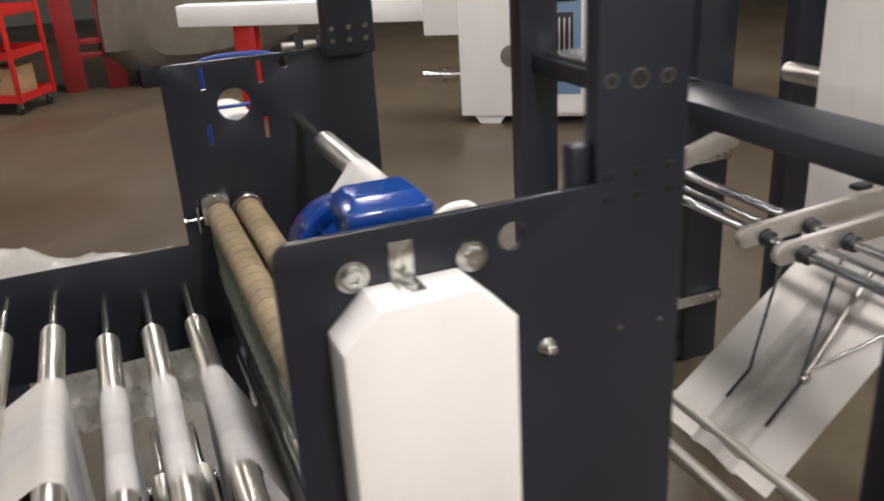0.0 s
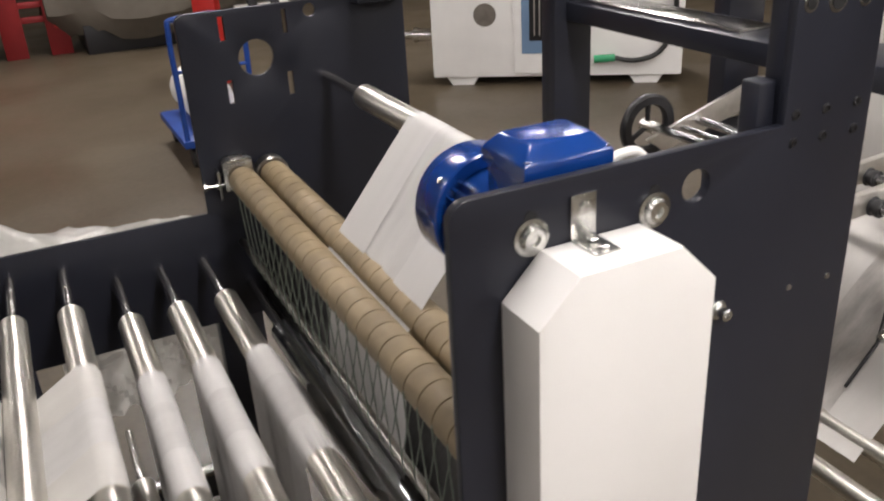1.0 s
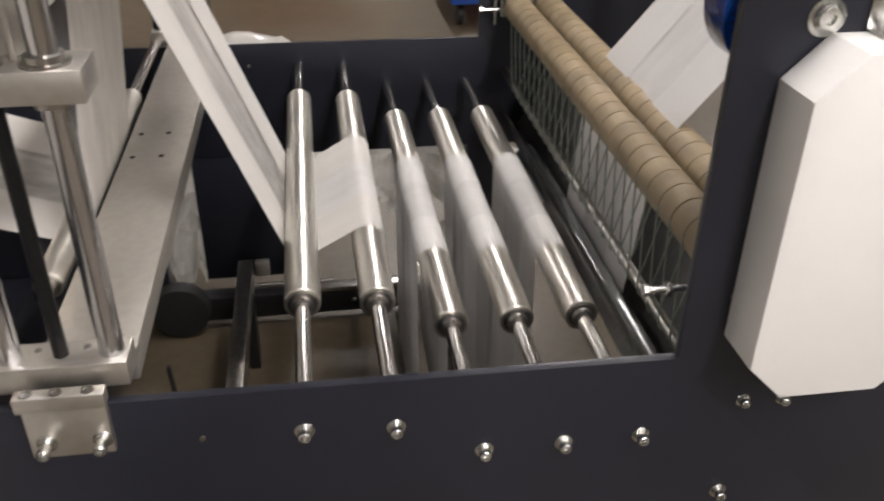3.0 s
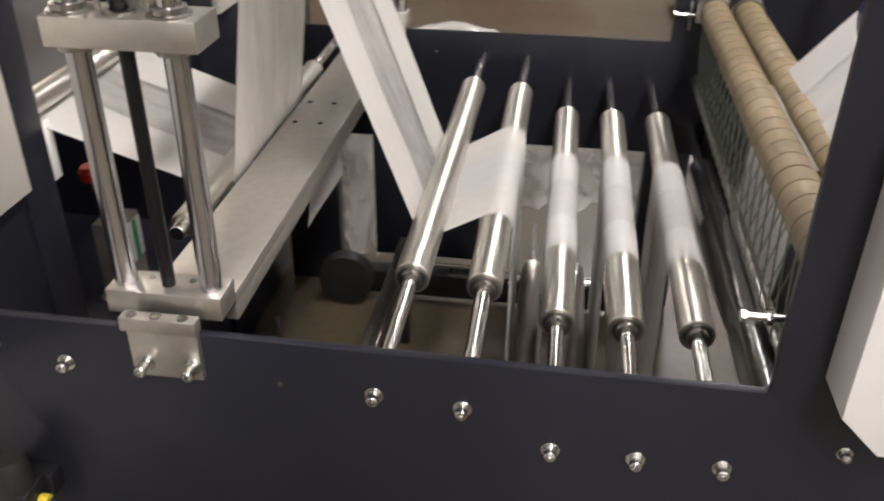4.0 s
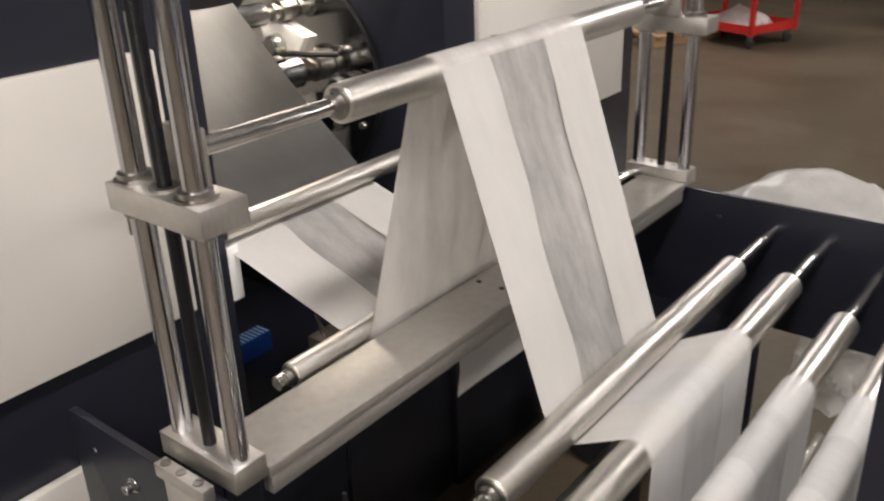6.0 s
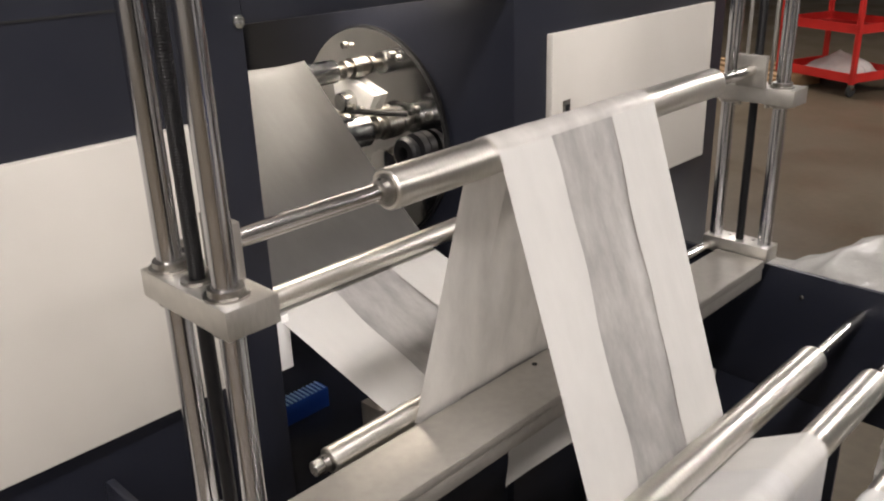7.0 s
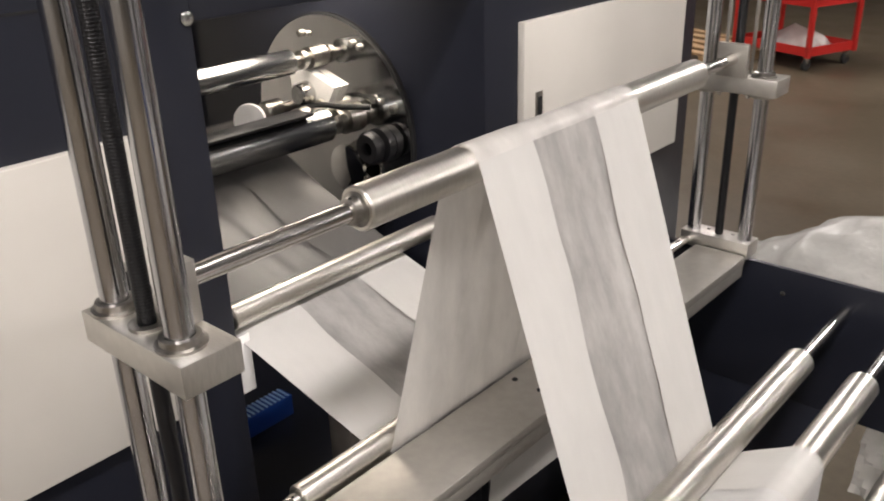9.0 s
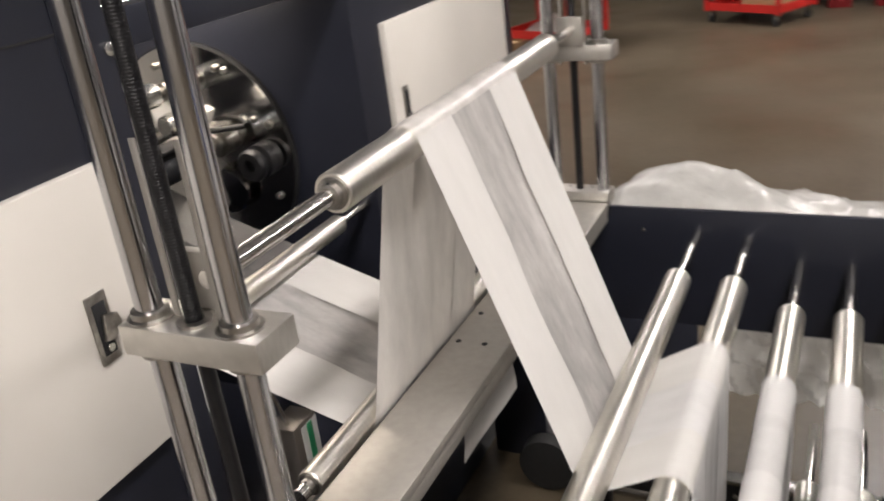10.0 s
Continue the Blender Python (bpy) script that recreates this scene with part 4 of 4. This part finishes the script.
            latch = part("latch", box((FX + 0.0205, ly - hy, lz - hz), (FX + 0.0245, ly + hy, lz + hz), 0.002), M["hub"], d, "grey steel flush latch")
            part("latch_dish", box((FX + 0.0246, ly - hy * 0.6, lz - hz * 0.75), (FX + 0.0256, ly + hy * 0.6, lz + hz * 0.75), 0.0004), M["gap"], latch)
            part("latch_bolt", cyl((FX + 0.0256, ly, lz - hz * 0.55), (FX + 0.03, ly, lz - hz * 0.55), 0.007, 14), M["zinc"], latch)
    part("lever", prism([(0.192, 1.155), (0.208, 1.15), (0.228, 1.172), (0.224, 1.188), (0.198, 1.196)], 0, FX + 0.0257, FX + 0.034, 0.002), M["hub"], t, "folding latch lever")
    part("seam", box((FX + 0.0005, -0.6, 1.583), (FX + 0.0015, 0.284, 1.587)), M["gap"], t)
    return t


M["work_lamp"] = glow("work_lamp", (1.0, 0.88, 0.76), 15)
cabinet()


def valve_block():
    t = thing("valve_block", "small grey valve block with red knob in the cabinet opening", "valve", (-0.76, 0.7, 0.44))
    part("body", box((-0.04, -0.03, 0.0), (0.03, 0.06, 0.2), 0.004), M["grey_plate"], t)
    part("flange", box((-0.05, -0.04, 0.0), (0.04, 0.07, 0.012), 0.002), M["alu"], t)
    part("stem", cyl((0.0, -0.01, 0.2), (0.0, -0.05, 0.33), 0.006, 12), M["shaft"], t)
    part("knob", lathe((0.0, -0.05, 0.325), (0.0, -0.055, 0.36), [(0, 0), (0, 0.016), (0.008, 0.022), (0.026, 0.022), (0.036, 0.015), (0.036, 0)], 20), M["red"], t, "red plastic knob")
    part("label", box((0.0305, -0.005, 0.09), (0.032, 0.055, 0.19), 0.0004), M["white"], t, "white and green paper label")
    part("label_bar", box((0.0322, 0.015, 0.09), (0.0332, 0.035, 0.19), 0.0003), M["green"], t)
    part("fitting", cyl((0.03, -0.01, 0.05), (0.055, -0.01, 0.05), 0.009, 12), M["zinc"], t)
    part("hose", tube([(0.054, -0.01, 0.05), (0.08, -0.02, 0.06), (0.085, -0.04, 0.0), (0.082, -0.05, -0.3)], 0.005, 8), M["cable"], t)


valve_block()


# ---- folding unit at the machine's right ----
def folding_unit():
    t = thing("folding_frame", "steel bars, clamps and rods of the film folding unit", "folding unit")
    part("side_plate", prism([(1.93, 0.84), (2.0, 0.79), (2.45, 0.9), (2.46, 0.97), (2.4, 0.98)], 1, GAP - 0.1, GAP - 0.085, 0.002), M["alu"], t)
    for x, z in ((1.985, 0.868), (2.14, 0.872)):
        part("cross_rod", cyl((x, -0.1, z), (x, GAP - 0.09, z), 0.0145, 24), M["rod"], t)
    part("thin_rod", cyl((2.04, 0.02, 0.878), (2.04, 0.6, 0.878), 0.008, 16), M["rod"], t)
    part("thin_rod", cyl((2.07, 0.74, 0.86), (2.07, GAP - 0.09, 0.86), 0.009, 16), M["rod"], t)
    w = part("hand_wheel", lathe((1.97, GAP - 0.06, 0.87), (1.97, GAP - 0.03, 0.87), [(0, 0.075), (0, 0.1), (0.008, 0.108), (0.022, 0.108), (0.03, 0.1), (0.03, 0.075), (0.015, 0.07), (0, 0.075)], 40), M["black"], t, "black hand wheel")
    for a in (90, 210, 330):
        part("spoke", cyl((1.97, GAP - 0.045, 0.87), (1.97 + 0.08 * math.cos(radians(a)), GAP - 0.045, 0.87 + 0.08 * math.sin(radians(a))), 0.009, 10), M["black"], w)
    part("wheel_hub", cyl((1.97, GAP - 0.09, 0.87), (1.97, GAP - 0.02, 0.87), 0.02, 20), M["shaft"], w)
    for y in (0.745, 0.605):
        out = arc(1.925, 0.876, 0.03, 100, 260, 6) + [(2.62, 0.875), (2.62, 0.945)]
        c = part("clamp_plate", prism(out, 1, y - 0.011, y + 0.011, 0.003), M["alu"], t, "thick aluminium clamp plate")
        for x, z in ((1.985, 0.868), (2.14, 0.872)):
            part("collar", lathe((x, y - 0.04, z), (x, y - 0.0115, z), [(0, 0.0147), (0, 0.021), (0.003, 0.024), (0.012, 0.024), (0.014, 0.019), (0.024, 0.019), (0.0285, 0.026)], 26), M["black"], c, "black rod collar")
        part("clamp_lever", box((2.3, y - 0.018, 0.945), (2.36, y + 0.018, 0.96), 0.004), M["black"], c)
    for x, z in ((1.68, 0.45), (1.56, 0.42)):
        part("lower_rod", cyl((x, -0.05, z), (x, 1.45, z), 0.022, 28), M["roller"], t)
    part("top_strip", box((1.69, 0.8, 1.306), (1.8, 1.46, 1.313), 0.001), M["shaft"], t, "bright flat steel strip on the cross beam")
    part("top_roller", cyl((2.69, 0.5, 1.13), (2.69, 1.45, 1.13), 0.035, 28), M["roller"], t)
    # thin forming rods over the film
    for a, b in (((2.015, 0.685, 0.85), (1.807, 0.556, 0.589)), ((1.807, 0.556, 0.589), (1.733, 0.553, 0.527)), ((2.06, 0.534, 0.866), (1.834, 0.411, 0.611)),
                 ((1.834, 0.411, 0.611), (1.731, 0.402, 0.526))):
        part("forming_rod", cyl(a, b, 0.0045, 12), M["black"], t)
    part("hinge_rod", cyl((2.07, 0.446, 0.86), (1.854, 0.416, 0.628), 0.009, 12), M["hub"], t)
    part("hinge_rod", cyl((2.1, 0.25, 0.84), (1.853, 0.425, 0.628), 0.005, 12), M["shaft"], t)
    part("eye_nut", lathe((1.85, 0.415, 0.615), (1.85, 0.4, 0.64), [(0, 0.006), (0, 0.013), (0.02, 0.013), (0.028, 0.006)], 14), M["zinc"], t)
    f = thing("film_sheet", "sloping translucent grey film sheet on the folding unit", "film", (0, 0, 0))

    def quad(name, c, n, m, mat, amp=0.004):
        bm = bmesh.new()
        c = [Vector(p) for p in c]
        rows = []
        for i in range(n + 1):
            row = []
            for j in range(m + 1):
                s, v = i / n, j / m
                p = (c[0] * (1 - s) + c[1] * s) * (1 - v) + (c[3] * (1 - s) + c[2] * s) * v
                row.append(bm.verts.new(p + Vector((0, 0, amp * noise.noise(p * 9)))))
            rows.append(row)
        for p, q in zip(rows, rows[1:]):
            for j in range(m):
                bm.faces.new((p[j], q[j], q[j + 1], p[j + 1]))
        return part(name, bm, mat, f)
    quad("edge_strip", [(1.63, 0.703, 0.432), (2.12, 0.697, 0.832), (2.12, 0.575, 0.832), (1.63, 0.555, 0.432)], 14, 5, M["paper"], 0.002)
    quad("middle", [(1.63, 0.56, 0.427), (2.12, 0.58, 0.827), (2.12, 0.43, 0.827), (1.63, 0.388, 0.427)], 20, 12, M["paper_thin"], 0.012)
    quad("edge_strip", [(1.63, 0.393, 0.432), (2.12, 0.44, 0.832), (2.12, 0.3, 0.832), (1.63, 0.274, 0.432)], 14, 5, M["paper"], 0.002)
    v = thing("hanging_web", "tall white paper web hanging behind the cross beam", "paper web")
    bm = bmesh.new()
    rows = []
    for i in range(14):
        z = 0.45 + i * 0.15
        rows.append([bm.verts.new((2.64 + 0.004 * math.sin(j * 1.3 + i * 0.2), 0.5 + 0.75 * j / 12, z)) for j in range(13)])
    for p, q in zip(rows, rows[1:]):
        for j in range(12):
            bm.faces.new((p[j], q[j], q[j + 1], p[j + 1]))
    part("sheet", bm, M["paper"], v)


folding_unit()


# ---- hall clutter ----
def crumple(p, seed):
    """Soft folds with sharp ridges, about -0.5 to 1."""
    f = 1 - 2 * abs(noise.noise(Vector((p.x * 2.1 + p.y * 0.9, p.y * 2.6, seed))))
    g = 1 - 2 * abs(noise.noise(Vector((p.x * 5.3 - p.y * 2.0, p.y * 6.1, seed + 4))))
    h = 1 - 2 * abs(noise.noise(Vector((p.x * 12.0 + p.y * 4.0, p.y * 11.0, seed + 8))))
    return 0.55 * f + 0.3 * g + 0.15 * h


def film_heap(name, label, at, sx, sy, ridge, seed, folds=0.06, n=90, m=46):
    """A sheet heaped along x; ridge: (x, height) of its crest."""
    t = thing(name, label, "plastic film", at, "film heaps")
    bm = bmesh.new()
    rows = []
    for i in range(n + 1):
        row = []
        for j in range(m + 1):
            u, v = i / n * 2 - 1, j / m * 2 - 1
            p = Vector((u * sx, v * sy, 0))
            h = ridge[0][1]
            for (xa, ha), (xb, hb) in zip(ridge, ridge[1:]):
                if xa <= p.x <= xb:
                    h = ha + (hb - ha) * (p.x - xa) / (xb - xa)
            w = 1 - abs(v + 0.12 * noise.noise(Vector((p.x * 2, 1, seed)))) ** 1.6
            w = max(0.0, w) * (1 - abs(u) ** 8)
            z = h * w + folds * min(1, 3 * w) * crumple(p, seed)
            edge = 1 + 0.16 * noise.noise(Vector((u * 3, v * 3, seed + 20)))
            row.append(bm.verts.new((p.x * edge, p.y * edge, max(0.003 + 0.004 * (crumple(p, seed + 2) + 0.5), z))))
        rows.append(row)
    for p, q in zip(rows, rows[1:]):
        for j in range(m):
            bm.faces.new((p[j], q[j], q[j + 1], p[j + 1]))
    part("sheet", bm, M["film"], t)


film_heap("film_heap", "large crumpled heap of translucent plastic film on the floor", (-0.1, 3.1, 0), 1.05, 0.5,
          [(-1.05, 0.02), (-0.75, 0.15), (-0.45, 0.32), (-0.2, 0.4), (0.02, 0.36), (0.2, 0.29), (0.45, 0.23), (0.8, 0.22), (1.05, 0.08)], 3)


def hanging_film(name, label, x0, x1, z0, z1, y, seed):
    t = thing(name, label, "plastic film", ((x0 + x1) / 2, y, z0), "film scraps")
    bm = bmesh.new()
    n, m = 36, 18
    rows = []
    w, h = x1 - x0, z1 - z0
    for i in range(n + 1):
        row = []
        for j in range(m + 1):
            u, v = i / n, j / m
            k = noise.fractal(Vector((u * w * 7, v * h * 7, seed)), 1.0, 2.0, 5)
            k += 0.9 * abs(noise.noise(Vector((u * w * 16 + v * 3, v * h * 10, seed + 3))))
            low = 0.35 * max(0, noise.noise(Vector((u * 4, 2, seed)))) * (1 - v)
            row.append(bm.verts.new((u * w - w / 2, 0.075 * k + 0.05 * math.sin(v * 3), h * (v + low * (1 - v)))))
        rows.append(row)
    for p, q in zip(rows, rows[1:]):
        for j in range(m):
            bm.faces.new((p[j], q[j], q[j + 1], p[j + 1]))
    part("sheet", bm, M["film"], t)
    for u in (-0.35, 0.3):
        part("tie_cord", tube([(u * w, 0.03, h - 0.02), (u * w, 0.0, h + 0.03), (u * w, GAP + 0.0145 - y, h + 0.09)], 0.002, 6), M["cable_white"], t)


hanging_film("film_wrap", "crumpled clear plastic film hanging behind the side plate", 0.06, 0.56, 0.29, 0.52, GAP + 0.08, 8)
hanging_film("film_wrap", "crumpled clear plastic film bunched beside the machine leg", -0.55, -0.36, 0.02, 0.62, GAP + 0.14, 14)


def red_cart(x, y, turn, boxes):
    t = thing("tool_cart", "red steel shop cart on castors with goods on it", "cart", (x, y, 0), "red carts", turn=turn)
    w, d = 0.42, 0.3
    for z in (0.13, 0.55, 0.95):
        bm = box((-w, -d, z), (w, d, z + 0.012), 0.002)
        for lo, hi in (((-w, -d, z + 0.012), (w, -d + 0.01, z + 0.08)), ((-w, d - 0.01, z + 0.012), (w, d, z + 0.08)), ((-w, -d, z + 0.012), (-w + 0.01, d, z + 0.08)), ((w - 0.01, -d, z + 0.012), (w, d, z + 0.08))):
            add_box(bm, lo, hi)
        part("tray", bm, M["red"], t)
    for sx in (-1, 1):
        for sy in (-1, 1):
            part("post", box((sx * w - 0.02, sy * d - 0.02, 0.12), (sx * w + 0.02, sy * d + 0.02, 1.1), 0.003), M["red"], t)
            c = part("castor", cyl((sx * w * 0.9 - 0.015, sy * d * 0.85, 0.05), (sx * w * 0.9 + 0.015, sy * d * 0.85, 0.05), 0.05, 20, 0.006), M["rubber_black"], t)
            part("fork", box((sx * w * 0.9 - 0.022, sy * d * 0.85 - 0.02, 0.06), (sx * w * 0.9 + 0.022, sy * d * 0.85 + 0.02, 0.128), 0.003), M["zinc"], c)
    ce, se = math.cos(radians(turn)), math.sin(radians(turn))
    for lx, ly, lz, bx, by, bz in boxes:
        c = thing("cardboard_box", "brown cardboard box on a cart tray", "box", (x + ce * lx - se * ly, y + se * lx + ce * ly, lz), turn=turn)
        part("carton", box((-bx, -by, 0), (bx, by, bz), 0.003), M["card"], c)
        part("flap_gap", box((-bx, -0.002, bz), (bx, 0.002, bz + 0.0015)), M["groove"], c)
        part("grip_slot", box((-0.06, -by - 0.001, bz * 0.6), (0.06, -by, bz * 0.6 + 0.03)), M["gap"], c)


red_cart(-0.6, 8.85, -30, [(0.12, 0.0, 0.142, 0.2, 0.18, 0.3)])
red_cart(-2.45, 7.85, -20, [])
film_heap("plastic_bags", "white plastic bags lying in a red cart", (-2.45, 7.85, 0.145), 0.3, 0.2, [(-0.3, 0.05), (0, 0.16), (0.3, 0.08)], 31, 0.04, 30, 20)


def wood_pallet():
    t = thing("wooden_pallet", "pale wooden pallet lying on the floor by the carts", "pallet", (-3.3, 7.7, 0), turn=-20)
    for k in range(5):
        part("board", box((-0.6, -0.45 + k * 0.2, 0.1), (0.6, -0.35 + k * 0.2, 0.122), 0.003), M["card"], t)
    for k in range(3):
        part("bearer", box((-0.55 + k * 0.5, -0.45, 0.0), (-0.45 + k * 0.5, 0.45, 0.1), 0.003), M["card"], t)


wood_pallet()


def red_pillar():
    t = thing("red_rack", "dark red steel rack frame beside the cart", "rack", (0.35, 9.4, 0))
    for sx in (-0.22, 0.22):
        part("upright", box((sx - 0.11, -0.06, 0), (sx + 0.11, 0.06, 2.2), 0.004), M["red_dark"], t)
    for z in (0.35, 0.5, 1.3):
        part("rail", box((-0.11, -0.04, z), (0.11, 0.04, z + 0.06), 0.003), M["red_dark"], t)
    for z in (0.3, 0.55, 0.8):
        part("bolt_hole", cyl((0.22, -0.061, z), (0.22, -0.064, z), 0.03, 14), M["red"], t)


red_pillar()


def covered_pile():
    t = thing("covered_pallet", "goods draped with a dusty grey tarpaulin", "covered goods", (1.6, 9.6, 0))
    bm = bmesh.new()
    n = 40
    rows = []
    for k, (r, z) in enumerate(((0.0, 1.9), (0.5, 1.88), (0.85, 1.75), (0.95, 1.3), (1.0, 0.8), (1.02, 0.35), (0.85, 0.12))):
        row = []
        for i in range(n):
            a = 2 * math.pi * i / n
            f = 1 + 0.12 * noise.noise(Vector((math.cos(a) * 3, math.sin(a) * 3, k * 0.4))) * (k > 1)
            drop = 0.18 * max(0, noise.noise(Vector((math.cos(a) * 2.5, math.sin(a) * 2.5, 9)))) if k > 4 else 0
            row.append(bm.verts.new((1.15 * r * f * math.cos(a), 0.8 * r * f * math.sin(a), z + drop)))
        rows.append(row)
    for p, q in zip(rows, rows[1:]):
        for i in range(n):
            bm.faces.new((p[i], q[i], q[(i + 1) % n], p[(i + 1) % n]))
    part("tarpaulin", bm, M["tarp"], t)
    part("pallet", box((-0.8, -0.55, 0), (0.8, 0.55, 0.3), 0.01), M["black"], t)
    for sx in (0.9, 1.15):
        part("foot", box((sx, -0.75, 0), (sx + 0.1, -0.65, 0.4), 0.004), M["black"], t)
    part("cross_bar", cyl((0.75, -0.7, 0.3), (1.35, -0.7, 0.3), 0.05, 16), M["alu"], t)


covered_pile()


def platform_trolley():
    t = thing("platform_trolley", "blue platform trolley with tube handle", "trolley", (1.18, 4.85, 0), turn=90)
    part("deck", box((-0.3, -0.25, 0.15), (0.55, 0.25, 0.2), 0.01), M["trolley_blue"], t)
    part("handle", tube([(-0.27, -0.22, 0.18), (-0.27, -0.22, 0.5), (-0.27, -0.22, 0.86), (-0.27, -0.17, 0.93), (-0.27, 0.17, 0.93), (-0.27, 0.22, 0.86), (-0.27, 0.22, 0.5), (-0.27, 0.22, 0.18)], 0.017), M["trolley_blue"], t)
    part("cross_bar", cyl((-0.27, -0.22, 0.62), (-0.27, 0.22, 0.62), 0.012, 12), M["trolley_blue"], t)
    for sx in (-0.2, 0.45):
        for sy in (-0.18, 0.18):
            part("wheel", cyl((sx, sy - 0.02, 0.07), (sx, sy + 0.02, 0.07), 0.07, 24, 0.006), M["rubber_black"], t)
    r = thing("film_roll", "white plastic film roll lying on the blue trolley", "roll", (1.18, 5.05, 0.2), turn=90)
    part("roll", lathe((-0.22, 0, 0.16), (0.3, 0, 0.16), [(0, 0.04), (0, 0.15), (0.01, 0.16), (0.51, 0.16), (0.52, 0.15), (0.52, 0.04)], 36), M["white"], r)
    part("core", cyl((-0.23, 0, 0.16), (0.31, 0, 0.16), 0.04, 18), M["card"], r)


platform_trolley()


def far_machine():
    ang = math.degrees(math.atan2(4.657 - 5.506, 4.377 - 3.189))
    t = thing("white_machine", "cream-white factory machine with blue control panel and feet", "machine", (3.12, 5.55, 0), turn=ang)
    part("body", box((0.0, 0.0, 0.07), (1.95, 0.7, 1.6), 0.01), M["white"], t)
    part("upper_body", box((-0.28, -0.02, 0.74), (0.0, 0.68, 1.6), 0.008), M["white"], t)
    part("arm", box((-2.55, 0.1, 0.84), (-0.2805, 0.3, 1.02), 0.006), M["white"], t)
    part("arm_support", box((-2.05, 0.14, 0.0), (-1.85, 0.26, 0.859), 0.006), M["red"], t, "red steel support")
    for x in (0.1, 1.55):
        part("foot", prism([(x, 0.07), (x + 0.05, 0.0), (x + 0.22, 0.0), (x + 0.27, 0.07)], 1, 0.03, 0.6, 0.004), M["white"], t)
    part("port", lathe((0.43, 0.0, 0.56), (0.43, -0.004, 0.56), [(0, 0), (0, 0.09), (0.003, 0.088), (0.003, 0.08), (0.001, 0.078), (0.001, 0)], 32), M["grey_plate"], t)
    part("door_frame", box((0.66, -0.03, 0.1), (1.06, -0.001, 1.6), 0.006), M["white"], t)
    p = part("control_panel", box((0.72, -0.038, 0.26), (0.99, -0.0305, 1.55), 0.003), M["panel_blue"], t, "pale blue instrument panel")
    part("inset", box((0.78, -0.043, 0.36), (0.93, -0.0385, 0.9), 0.002), M["black"], p)
    for x in (0.82, 0.86, 0.9):
        part("slider", box((x - 0.005, -0.048, 0.4), (x + 0.005, -0.0435, 0.86), 0.001), M["alu"], p)
    for i in range(3):
        part("display", box((0.76, -0.043, 0.98 + i * 0.17), (0.95, -0.0385, 1.1 + i * 0.17), 0.002), M["black"], p)
    part("spindle", lathe((0.0, 0.1, 0.4), (-0.34, 0.1, 0.4), [(0, 0.05), (0.12, 0.05), (0.12, 0.06), (0.16, 0.06), (0.16, 0.03), (0.28, 0.03), (0.28, 0.036), (0.34, 0.028), (0.34, 0)], 20), M["shaft"], t, "steel spindle")
    part("cable", tube([(1.9, -0.03, 1.3), (1.86, -0.04, 0.9), (1.88, -0.05, 0.5), (1.78, -0.06, 0.27), (1.6, -0.06, 0.2), (1.42, -0.05, 0.22)], 0.02, 8), M["cable"], t, "thick black cable")
    part("plug", cyl((1.44, -0.05, 0.22), (1.28, -0.05, 0.21), 0.03, 14), M["green"], t, "green plug")


far_machine()


# ---- what moves ----
def motions():
    home = Matrix.Translation(TAIL_AT)
    swing = [(0.0, 0), (8.8, 0), (8.87, -5), (8.95, -13), (9.05, -19.5), (10.0, -19.5)]
    rows = [(t, home @ pose(0, 0, 0, 0, a, 0)) for t, a in swing]
    walk(TAIL, rows)


motions()
